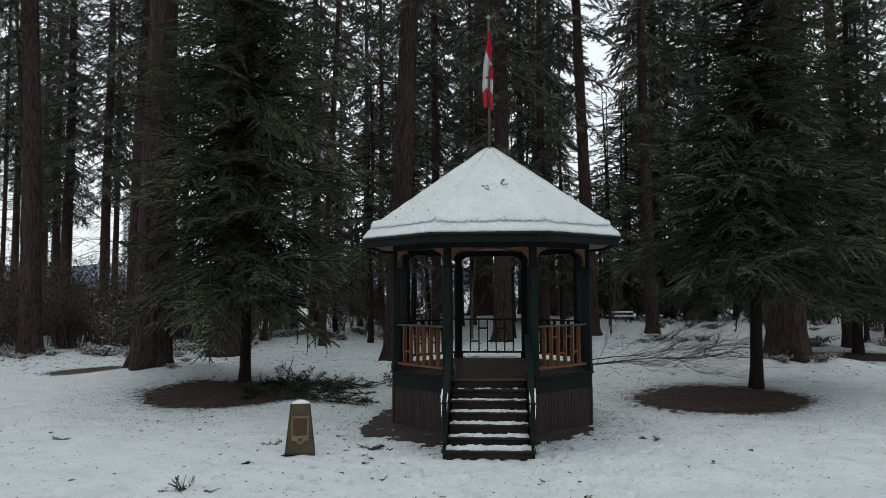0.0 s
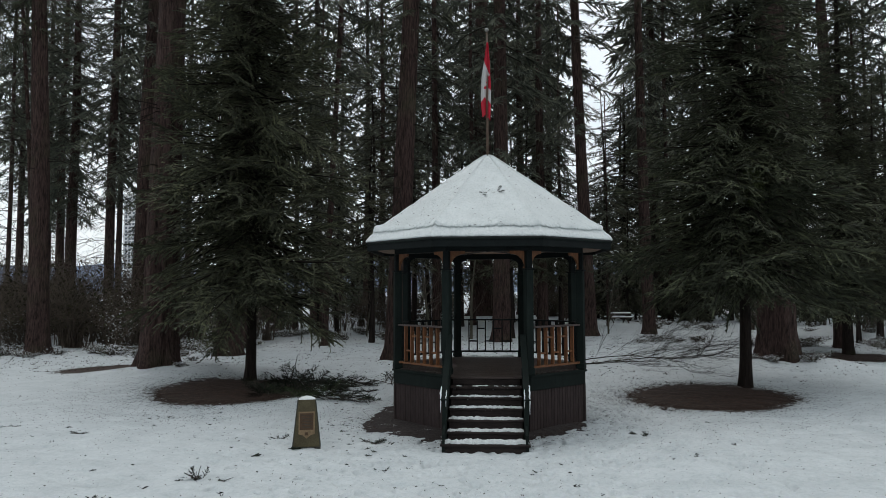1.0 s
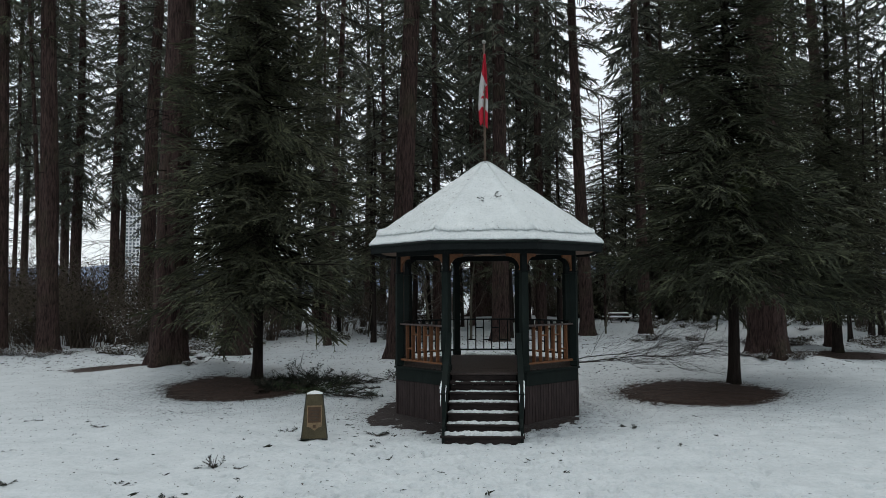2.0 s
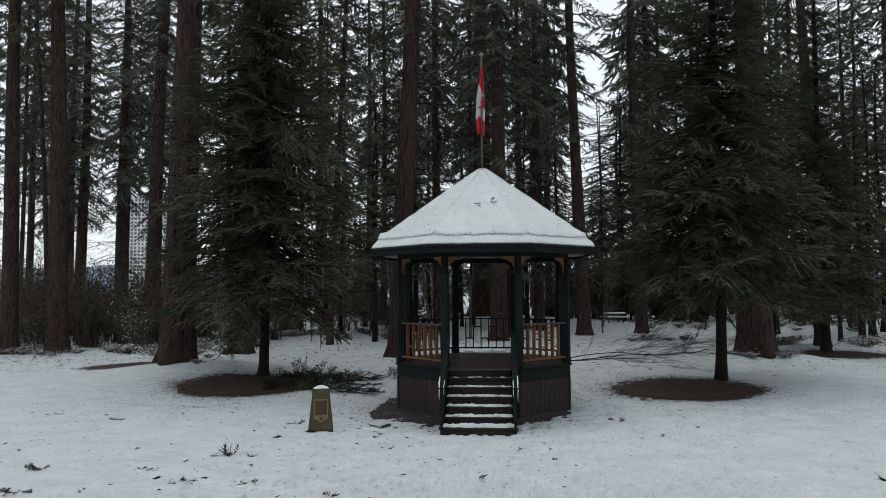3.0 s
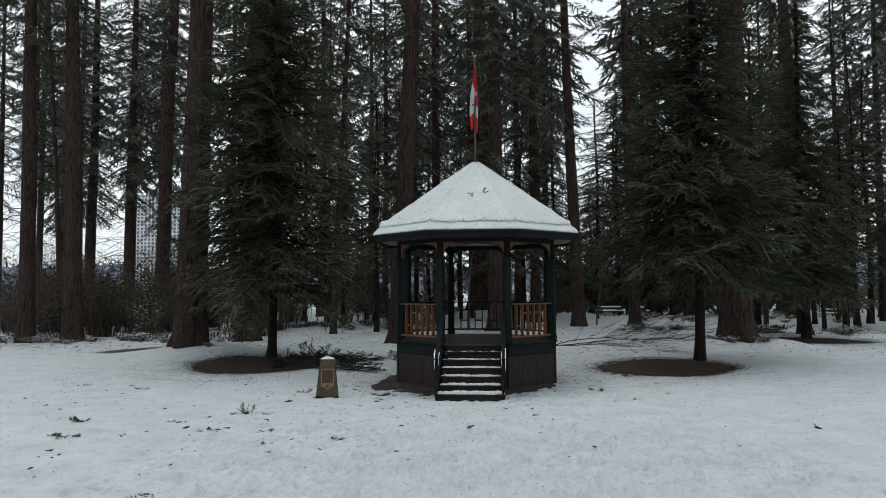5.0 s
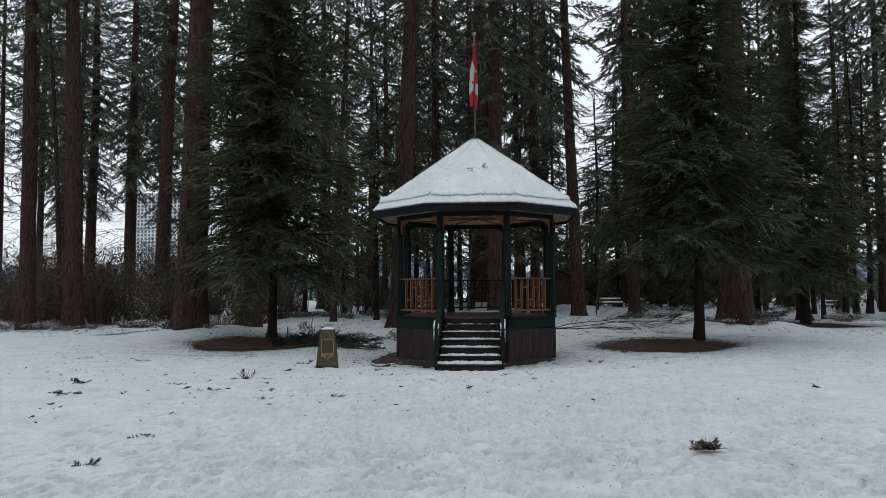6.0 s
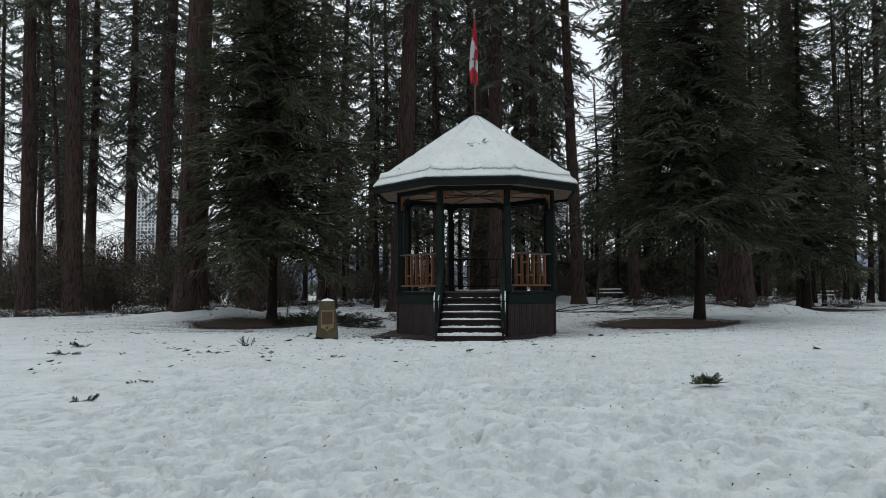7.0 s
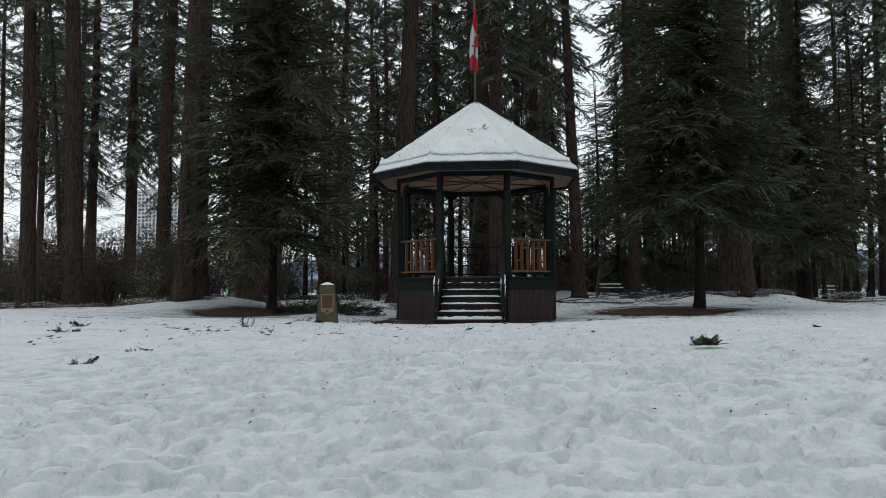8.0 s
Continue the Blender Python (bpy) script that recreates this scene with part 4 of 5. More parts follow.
def conifer(name, seed, height, radius, base_r, crown_from, sprays, per_m, label, category="tree", needles=None, bark=None, slope=(-0.30, 0.25), taper=0.9, lean=(0.0, 0.0),
            gaps=0.0, layer=0.0, dead=0, thin_above=99.0, ragged=0.68, loose=0.0, top_r=0.04, sides=20, reach=None, group="forest trees", fat=1.0):
    """A standing conifer: furrowed trunk with a root flare, limbs, and boughs set round it."""
    rng = np.random.default_rng(seed)
    tree = thing(name, label, category, None, group)
    nz = max(14, int(height * 1.3))
    hs = np.concatenate([np.linspace(-0.3, 1.2, 7), np.linspace(1.8, height, nz)])
    def mid(z):
        q = np.asarray(z, float) / height
        return np.stack([lean[0] * q + 0.05 * np.sin(q * 7 + seed), lean[1] * q + 0.05 * np.cos(q * 6 + seed), np.asarray(z, float)], -1)
    rad = top_r + (base_r - top_r) * (1 - np.clip(hs / height, 0, 1)) ** taper
    rad = rad + base_r * 0.34 * np.exp(-np.clip(hs + 0.1, 0, None) / (0.45 + base_r * 0.4))
    v, f = tube(mid(hs), rad, sides)
    a = np.tile(np.arange(sides), len(hs)) * 2 * np.pi / sides
    z = v[:, 2]
    c = mid(z)
    flare = np.exp(-np.clip(z, 0, None) / 0.6)
    wob = 1 + (0.05 + 0.16 * flare) * np.sin(a * 5 + seed) * flare + 0.035 * np.tile(rng.normal(0, 1, sides), len(hs)) + 0.022 * rng.normal(0, 1, len(v)) + 0.04 * np.sin(a * 3 + z * 0.4 + seed)
    v[:, :2] = c[:, :2] + (v[:, :2] - c[:, :2]) * wob[:, None]
    placed("trunk", mesh_of("trunk", v, f, bark or BARK, True), tree)
    crown, limbs = Heap(), Heap()
    count = int((height - crown_from) * per_m)
    for k in range(count):
        q = (k + rng.uniform(0, 1)) / count
        zb = crown_from + (height - crown_from - 0.3) * q
        if layer:
            zb = round(zb / layer) * layer + rng.normal(0, layer * 0.22)
        if gaps and soft_noise(np.array(zb * 0.5 + seed), np.array(k * 0.05)) < gaps:
            continue
        az = k * 2.39996 + rng.normal(0, 0.35)
        shape = (1 - q) ** 0.75 * (0.72 + 0.28 * min(1, q * 7)) if reach is None else np.interp(q, *reach)
        length = max(0.25, radius * shape * rng.uniform(ragged, 1.12))
        pitch = slope[0] + (slope[1] - slope[0]) * q + rng.normal(0, 0.10 + 0.12 * loose)
        if zb > thin_above and rng.random() < 0.5:
            continue
        kind = sprays if zb < thin_above else SPRAY_LIGHT
        if kind is SPRAY_FULL and length > 1.1:
            kind = SPRAY_LONG
        tv, tf, ax = kind[rng.integers(len(kind))]
        o = mid(zb)
        fatness = fat * rng.uniform(0.8, 1.15)
        roll = rng.normal(0, 0.22 + 0.25 * loose)
        crown.add(turned(tv, length, fatness, pitch, az, o, roll), tf)
        lv = turned(ax, length, 1.0, pitch, az, o, roll)
        limbs.add(*tube(lv[[0, 2, 4]], (0.010 + 0.011 * length) * np.array([1.0, 0.5, 0.12]), 3))
    # dead drooping limbs on the clear stem
    for k in range(dead):
        zb = crown_from * rng.uniform(0.35, 1.0) + 0.5
        az, l = rng.uniform(0, 6.283), rng.uniform(0.4, 0.9) * radius
        q = np.linspace(0, 1, 4)
        w = np.stack([np.cos(az) * l * q, np.sin(az) * l * q, l * (0.08 * q - rng.uniform(0.2, 0.6) * q ** 2)], -1) + rng.normal(0, 0.04, (4, 3)) * q[:, None] * l + mid(zb)
        limbs.add(*tube(w, 0.028 * np.array([1.0, 0.75, 0.5, 0.2]), 3))
        for i in range(2):
            t0 = rng.uniform(0.4, 1.0)
            o = np.array([np.interp(t0, q, w[:, c]) for c in range(3)])
            e = o + np.array([np.cos(az + rng.normal(0, 0.7)), np.sin(az + rng.normal(0, 0.7)), rng.uniform(-0.9, -0.1)]) * l * 0.35
            limbs.add(*tube([o, (o + e) / 2 + rng.normal(0, 0.03, 3), e], [0.014, 0.011, 0.006], 3))
    placed("branchwork", limbs.mesh("branchwork", bark or BARK_DARK, True), tree, None, "", "", "", "stuff")
    placed("crown", crown.mesh("crown", needles or NEEDLES), tree, None, "", "", "", "stuff")
    return tree


# the young spruces that flank the bandstand
ROUND = ([0, 0.05, 0.15, 0.43, 0.7, 1.0], [0.78, 1.0, 0.97, 0.70, 0.42, 0.05])
CONE = ([0, 0.05, 0.15, 0.43, 0.7, 1.0], [0.80, 1.0, 0.94, 0.55, 0.29, 0.03])
t = conifer("spruce", 101, 23.0, 3.95, 0.17, 2.95, SPRAY_FULL, 46, layer=0.62, thin_above=13, ragged=0.30, loose=1.0, label= "dense young dark green spruce with drooping boughs", bark=BARK_DARK, reach=ROUND, slope=(-0.28, 0.15), group="spruces by the bandstand")
t.matrix_basis = on_ground(-8.03, 5.15, 20)
t = conifer("spruce", 102, 22.0, 4.1, 0.165, 3.45, SPRAY_FULL, 48, layer=0.68, thin_above=13, ragged=0.30, loose=1.0, label= "broad dark green spruce with boughs sweeping low", bark=BARK_DARK, reach=CONE, slope=(-0.26, 0.18), group="spruces by the bandstand")
t.matrix_basis = on_ground(7.75, 4.05, 70)
sap = Heap()
for k, (pitch, az, l) in enumerate(((-1.05, -1.9, 1.3), (-0.85, -1.5, 1.2), (-1.2, -1.2, 1.1), (-0.7, -2.2, 0.9))):
    tv, tf, ax = SPRAY_FULL[k]
    sap.add(turned(tv, l, 0.8, pitch, az - radians(70), np.array(Matrix.Rotation(radians(-70), 3, "Z") @ Vector((-0.25 + 0.1 * k, -1.35, 6.6)))), tf)
placed("pale_bough", sap.mesh("pale_bough", NEEDLES_SAP), t, None, "yellowing bough hanging in the crown")
t = conifer("spruce", 103, 21.0, 3.6, 0.20, 2.6, SPRAY_FULL, 42, ragged=0.30, loose=1.0, layer=0.62, thin_above=17, label= "dark full-crowned spruce standing over bare litter", bark=BARK_DARK, reach=CONE, slope=(-0.30, 0.2), group="spruces by the bandstand")
t.matrix_basis = on_ground(15.6, 14.7, 10)
t = conifer("spruce", 104, 17.0, 3.1, 0.22, 2.8, SPRAY_FULL, 28, ragged=0.30, loose=1.0, layer=0.6, thin_above=14, label= "dark spruce half hidden behind a broader one", bark=BARK_DARK, reach=CONE, slope=(-0.30, 0.2), group="spruces by the bandstand")
t.matrix_basis = on_ground(14.9, 19.5, 110)

# old firs: tall clear trunks, boughs high up, each where it stands
HIGH = ([0, 0.1, 0.4, 0.8, 1.0], [0.45, 0.75, 1.0, 0.7, 0.1])
OLD_WEST = [
    # x, y, trunk radius, clear to, lean x, bough reach, boughs per metre, words
    (-12.0, 6.9, 0.62, 14.0, 0.4, 3.2, 4.0, "massive furrowed fir trunk on a root mound"),
    (-23.72, 17.9, 0.54, 17.0, -0.7, 3.6, 4.0, "tall straight reddish-brown fir trunk"),
    (-26.4, 17.7, 0.45, 16.0, -0.3, 3.6, 4.0, "tall straight dark brown fir trunk"),
    (-21.7, 24.6, 0.50, 16.0, 0.8, 3.8, 4.0, "tall dark fir trunk leaning slightly"),
    (-32.0, 40.0, 0.42, 10.0, 0.2, 4.4, 6.5, "tall dark fir with drooping boughs"),
    (-39.6, 47.0, 0.52, 10.0, 0.2, 4.8, 6.5, "tall dark fir with drooping boughs"),
    (-33.2, 32.1, 0.20, 13.0, -2.2, 3.0, 4.0, "slim leaning fir with high boughs"),
    (-42.0, 41.5, 0.20, 13.0, 0.3, 3.6, 5.0, "slim dark fir with sparse boughs"),
    (-46.2, 55.8, 0.45, 10.0, 0.2, 4.8, 6.5, "tall dark fir with drooping boughs"),
    (-12.3, 14.6, 0.55, 13.0, 0.8, 3.6, 3.0, "thick dark fir trunk under boughs"),
]
OLD_EAST = [
    (-13.2, 19.3, 0.26, 9.0, 0.5, 3.4, 3.4, "dark fir of middling girth"),
    (-9.1, 20.5, 0.19, 6.0, 1.3, 3.2, 4.2, "slim fir with bare lower limbs"),
    (-4.0, 11.9, 0.47, 13.0, 1.3, 3.4, 4.0, "thick brown fir trunk beside the bandstand"),
    (-1.1, 46.0, 1.0, 8.0, 0.3, 4.6, 5.0, "broad-based cedar trunk beyond the bandstand"),
    (0.44, 24, 0.50, 9.0, 0.2, 4.0, 4.5, "thick cedar trunk standing beside a broader one"),
    (6.1, 28.5, 0.46, 13.0, -0.9, 4.0, 4.0, "tall fir trunk tapering upward"),
    (10.4, 31.3, 0.40, 12.0, -0.5, 3.6, 3.0, "tall grey-brown fir trunk"),
    (10.75, 9.6, 0.66, 13.0, 0.3, 3.4, 4.5, "massive fir trunk on a snowy mound"),
    (16.9, 17.9, 0.34, 12.0, -1.0, 3.2, 3.0, "tall fir trunk among dark crowns"),
    (24.2, 20.5, 0.24, 9.0, 0.0, 3.6, 5.0, "slim grey fir trunk with sparse boughs"),
    (25.6, 22.5, 0.14, 9.0, 0.0, 3.0, 5.0, "slim grey fir trunk with sparse boughs"),
]
for k, (x, y, r, clear, lx, reach_m, per, words) in enumerate(OLD_WEST + OLD_EAST):
    # beyond y 18 the needles take the haze-paled colour
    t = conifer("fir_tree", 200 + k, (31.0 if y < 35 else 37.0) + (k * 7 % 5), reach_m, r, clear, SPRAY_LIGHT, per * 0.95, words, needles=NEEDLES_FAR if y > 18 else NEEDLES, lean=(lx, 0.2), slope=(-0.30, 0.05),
                top_r=0.36 * r, taper=0.9, sides=44 if r > 0.55 else 28 if r > 0.4 else 16, reach=HIGH, gaps=0.2, ragged=0.42, dead=34 if r < 0.5 else 14)
    t.matrix_basis = on_ground(x, y, 0.0)

# the wood behind: a few grown forms, set out again and again
WOOD = []
for k, (h, rr, br, cl, per) in enumerate(((35, 3.6, 0.27, 7.0, 4.3), (32, 3.2, 0.20, 5.0, 4.7), (37, 4.2, 0.33, 9.5, 4.1), (29, 3.0, 0.16, 4.0, 5.6))):
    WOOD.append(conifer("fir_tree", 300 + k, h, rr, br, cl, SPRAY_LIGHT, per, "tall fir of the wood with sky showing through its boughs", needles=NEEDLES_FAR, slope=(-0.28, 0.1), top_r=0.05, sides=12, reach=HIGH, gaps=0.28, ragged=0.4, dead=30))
PLACES = [(-3.9, 30.5), (-1.6, 37.0), (3.4, 33.0), (5.4, 41.0), (-9.5, 43.0), (-14.5, 34.0), (34.4, 30.0), (19.5, 31.0),
    (33.0, 50.0), (40.0, 44.0), (32.0, 26.0), (-11.5, 29.5), (-19.0, 38.0), (-28.5, 45.0), (-47.0, 44.0)]
FAR_PLACES = [(-24.0, 56.0), (-8.0, 54.0), (2.6, 52.0), (15.8, 54.0), (29.0, 52.0), (-14.5, 64.0), (18.0, 66.0), (38.0, 58.0), (5.0, 70.0), (-5.2, 48.0), (16.5, 52.0), (-17.0, 50.0), (-30.0, 60.0), (-36.0, 55.0), (-45.0, 66.0),
              (-52.0, 58.0), (-58.0, 72.0), (-39.0, 72.0), (-20.0, 76.0), (-11.0, 72.0), (-1.0, 64.0), (6.0, 60.0), (22.0, 58.0), (25.0, 72.0), (34.0, 68.0), (-27.5, 70.0), (-66.0, 66.0), (19.0, 78.0), (-64.0, 82.0), (-50.0, 84.0), (-3.0, 80.0), (44.0, 74.0), (35.0, 46.0), (42.0, 51.0), (28.0, 61.0), (48.0, 64.0)]
BEHIND = [(-34.0, -38.0), (-24.0, -46.0), (-13.0, -42.0), (-2.0, -48.0), (9.0, -43.0), (20.0, -46.0), (31.0, -39.0), (38.0, -26.0), (-40.0, -24.0), (41.0, -8.0), (-44.0, -6.0), (36.0, 8.0), (-42.0, 12.0)]
pick = random.Random(5)
for k, (x, y) in enumerate(PLACES):
    m = on_ground(x, y, pick.uniform(0, 360), pick.uniform(0.88, 1.12))
    if k < len(WOOD):
        WOOD[k].matrix_basis = m
    else:
        copy_thing(WOOD[k % len(WOOD)], m)

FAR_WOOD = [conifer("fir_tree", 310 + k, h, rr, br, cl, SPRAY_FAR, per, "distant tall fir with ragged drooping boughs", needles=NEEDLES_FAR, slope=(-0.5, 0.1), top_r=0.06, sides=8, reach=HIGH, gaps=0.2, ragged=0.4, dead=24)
            for k, (h, rr, br, cl, per) in enumerate(((43, 4.4, 0.34, 12.0, 5), (40, 4.0, 0.26, 9.0, 5), (45, 4.6, 0.42, 15.0, 5)))]
for k, (x, y) in enumerate(FAR_PLACES):
    m = on_ground(x, y, pick.uniform(0, 360), pick.uniform(0.88, 1.15))
    if k < len(FAR_WOOD):
        FAR_WOOD[k].matrix_basis = m
    else:
        copy_thing(FAR_WOOD[k % len(FAR_WOOD)], m)

# firs added out of view, behind and beside the camera, to block low sky light
back = conifer("fir_tree", 320, 29, 4.2, 0.3, 3.0, SPRAY_FAR, 3.5, "unseen fir added out of view to dim the clearing", needles=NEEDLES_FAR, slope=(-0.4, 0.1), sides=8, reach=HIGH)
for k, (x, y) in enumerate(BEHIND):
    m = on_ground(x, y, 40.0 * k, 0.9 + 0.05 * (k % 5))
    if k:
        copy_thing(back, m)
    else:
        back.matrix_basis = m

# a slim pointed fir in the gap
copy_thing(WOOD[3], on_ground(8.7, 38.0, 200, 0.62))

# young conifers below the canopy
YOUNG = conifer("young_hemlock", 330, 8.5, 1.9, 0.09, 2.7, SPRAY_MID, 13, top_r=0.008, label="young olive-green hemlock in the understorey", needles=NEEDLES_YOUNG, bark=BARK_DARK, slope=(-0.35, 0.2), group="understorey trees")
YOUNG_NEAR = [(-2.4, 36.0, 1.3), (1.4, 39.0, 1.3), (3.4, 37.0, 1.2), (3.6, 33.5, 1.1), (-7.5, 33.0, 0.9), (-15.0, 24.0, 0.9), (20.0, 23.0, 1.0), (27.0, 28.0, 1.1), (-10.5, 30.0, 1.2),
    (-17.5, 27.0, 1.1), (5.0, 36.0, 1.2), (23.5, 33.0, 1.3), (-6.0, 36.0, 1.2), (1.2, 27.0, 1.2), (-5.4, 31.0, 1.4)]
YOUNG_FAR = [(10.4, 51.0, 2.0), (12.9, 54.0, 2.2), (15.4, 57.0, 2.3), (18.3, 53.0, 2.2), (21.2, 56.0, 2.2), (24.0, 52.0, 2.0), (14.0, 62.0, 2.4), (-8.4, 31.5, 1.7), (-7.2, 36.0, 1.8), (24.0, 27.5, 1.6), (27.5, 33.0, 1.8), (22.4, 25.5, 1.4), (30.5, 37.0, 1.9), (-7.0, 23.0, 1.2), (-5.6, 25.5, 1.3), (2.5, 34.0, 1.5),
    (-5.4, 41.0, 1.7), (-12.8, 34.0, 1.6), (-3.0, 48.0, 1.9), (4.5, 49.0, 1.9)]
for k, (x, y, s) in enumerate(YOUNG_NEAR + YOUNG_FAR):
    m = on_ground(x, y, pick.uniform(0, 360), s)
    if k == 0:
        YOUNG.matrix_basis = m
    else:
        copy_thing(YOUNG, m)


# bushy young conifers that close the view low down
BUSHY = conifer("young_cedar", 331, 6.0, 1.7, 0.07, 0.5, SPRAY_LIGHT, 14, "bushy young cedar with boughs down to the snow", top_r=0.008, needles=NEEDLES_YOUNG, bark=BARK_DARK, slope=(-0.25, 0.3), group="understorey trees")
BUSHY_PLACES = [(8.4, 53.0), (10.6, 57.0), (13.4, 52.5), (16.2, 55.0), (17.9, 47.5), (20.7, 53.0), (23.0, 48.0), (25.2, 52.0), (27.4, 47.5), (29.7, 53.0), (31.9, 49.0),
                (34.7, 53.0), (37.5, 49.0), (40.3, 53.0), (21.8, 41.0), (25.8, 43.5), (30.2, 44.0), (16.8, 60.0), (22.4, 62.0), (28.0, 60.0), (34.7, 60.0)]
for k, (x, y) in enumerate(BUSHY_PLACES):
    m = on_ground(x, y, pick.uniform(0, 360), pick.uniform(0.75, 1.35))
    if k == 0:
        BUSHY.matrix_basis = m
    else:
        copy_thing(BUSHY, m)
for k, (x, y, s) in enumerate(((7.9, 49.0, 1.9), (11.9, 47.5, 1.75), (14.9, 50.0, 1.95), (17.6, 52.0, 1.8), (10.0, 53.0, 2.2), (12.9, 53.5, 2.3), (16.6, 54.5, 2.2), (19.8, 51.5, 2.1), (22.8, 54.0, 2.2))):
    copy_thing(BUSHY, on_ground(x, y, 70.0 * k, s))


# ---- leafless shrubs, snow-caught brush ----
def shrub(name, seed, height, stems, label, leaves=0, snow=0, arch=0.5, leaf_size=0.07, category="shrub"):
    rng = np.random.default_rng(seed)
    ob = thing(name, label, category, None, "forest-edge shrubs")
    wood, leaf, white = Heap(), [], []
    for k in range(stems):
        az, out = rng.uniform(0, 6.283), rng.uniform(0.25, 1.0) * arch * height
        hh = height * rng.uniform(0.55, 1.05)
        q = np.linspace(0, 1, 4)
        px = np.stack([np.cos(az) * out * q ** 1.5, np.sin(az) * out * q ** 1.5, hh * (q - 0.25 * arch * q ** 3)], -1) + rng.normal(0, 0.03, (4, 3)) * q[:, None] + np.array([rng.normal(0, 0.15), rng.normal(0, 0.15), -0.05])
        wood.add(*tube(px, 0.014 * height ** 0.5 * (1 - 0.8 * q), 3))
        for i in range(6):
            t0 = rng.uniform(0.3, 1.0)
            b = np.array([np.interp(t0, q, px[:, c]) for c in range(3)])
            d = rng.normal(0, 1, 3) * np.array([1, 1, 0.5]) + np.array([0, 0, 0.5])
            d = d / np.linalg.norm(d) * height * rng.uniform(0.12, 0.35)
            wood.add(*tube(np.array([b, b + d]), [0.006, 0.003], 3))
            for heap, n, size in ((leaf, leaves, leaf_size), (white, snow, 0.032)):
                for _ in range(n):
                    p = b + d * rng.uniform(0.2, 1.1) + rng.normal(0, 0.05, 3)
                    e, g = rng.normal(0, 1, 3) * size, rng.normal(0, 1, 3) * size
                    if heap is white:
                        e[2] *= 0.15
                        g[2] *= 0.15
                        p = p + np.array([0, 0, 0.02])
                    heap.append((p - e, p + g, p + e, p - g * 0.6))
    placed("stem_tangle", wood.mesh("stem_tangle", BRUSH, True), ob, None, "", "", "", "stuff")
    for nm, heap, material in (("leaves", leaf, SHRUB_LEAF), ("caught_snow", white, CLEAN_SNOW)):
        if heap:
            v = np.array(heap).reshape(-1, 3)
            placed(nm, mesh_of(nm, v, np.arange(len(v)).reshape(-1, 4), material), ob, None, "", "", "", "stuff")
    return ob


KINDS = [shrub("bare_shrub", 401, 2.3, 28, "leafless brown shrub flecked with snow", 1, 2, 0.5, 0.035),
         shrub("bare_shrub", 402, 3.0, 26, "tall brown thicket with arching stems and withered leaves", 2, 0, 0.5, 0.026),
         shrub("bramble", 403, 0.62, 36, "low dark bramble clump flecked with snow", 1, 3, 1.5, 0.03),
         shrub("leafy_shrub", 404, 2.4, 24, "dull brown-green shrub at the wood's edge", 3, 0, 0.6, 0.028)]
used = set()
edge = random.Random(9)
SPOTS = []
for k in range(64):
    SPOTS.append((edge.choice((0, 1, 1, 1, 3, 2)), edge.uniform(-46, -15), edge.uniform(21, 38)))
for k in range(20):
    SPOTS.append((edge.choice((0, 0, 1)), edge.uniform(-17, -3.5), edge.uniform(33, 41)))
for k in range(24):
    SPOTS.append((edge.choice((0, 0, 1, 3)), edge.uniform(4, 38), edge.uniform(42, 58)))
for x, y in ((-20.5, 17.5), (-18.0, 17.0), (-22.0, 17.0), (-25.0, 17.0), (-16.5, 18.5), (-10.9, 6.2), (-11.0, 7.6), (11.6, 9.0), (9.6, 9.4), (12.6, 17.6), (13.8, 18.4), (14.8, 17.5), (18.0, 18.5), (19.5, 20.0), (8.0, 30.0), (21.0, 22.0), (11.0, 22.0), (-9.0, 25.0), (-6.5, 25.5), (-4.5, 24.5)):
    SPOTS.append((2, x, y))
for k in range(12):
    SPOTS.append((2, edge.uniform(5, 28), edge.uniform(36, 46)))
for k in range(10):
    SPOTS.append((2, edge.uniform(-12, 4), edge.uniform(36, 46)))
for k in range(12):
    SPOTS.append((edge.choice((0, 1)), edge.uniform(-8, 8), edge.uniform(45, 54)))
for k in range(10):
    SPOTS.append((1, edge.uniform(-30, -13), edge.uniform(20, 27)))
for x, y in ((8.0, 22.0), (9.1, 23.2), (10.2, 22.4), (11.4, 23.1), (14.2, 17.0), (15.5, 18.2), (16.6, 17.2), (17.8, 19.0), (19.0, 18.0), (20.2, 20.0), (9.7, 9.0), (10.2, 8.5), (11.5, 8.6), (12.2, 9.3)):
    SPOTS.append((2, x, y))
for x, y in ((-19.5, 18.2), (-16.8, 17.3), (-14.2, 18.0)):
    SPOTS.append((0, x, y))
for k in range(30):
    SPOTS.append((2, edge.uniform(-32, -13), edge.uniform(13.5, 21.5)))
for k in range(34):
    SPOTS.append((edge.choice((0, 0, 1, 3)), edge.uniform(-38, -14), edge.uniform(19, 26)))
for k in range(26):
    SPOTS.append((edge.choice((0, 3, 1)), edge.uniform(-14, 7), edge.uniform(46, 60)))
for k in range(18):
    SPOTS.append((edge.choice((0, 3, 2)), edge.uniform(14, 32), edge.uniform(33, 39)))
for k in range(24):
    SPOTS.append((2, edge.uniform(-15, -3.5), edge.uniform(27.5, 33)))
SPOTS += [(1, 10.3, 33.0), (0, 11.0, 34.5), (1, 8.0, 37.0), (0, 8.6, 40.0), (1, 10.9, 36.5)]
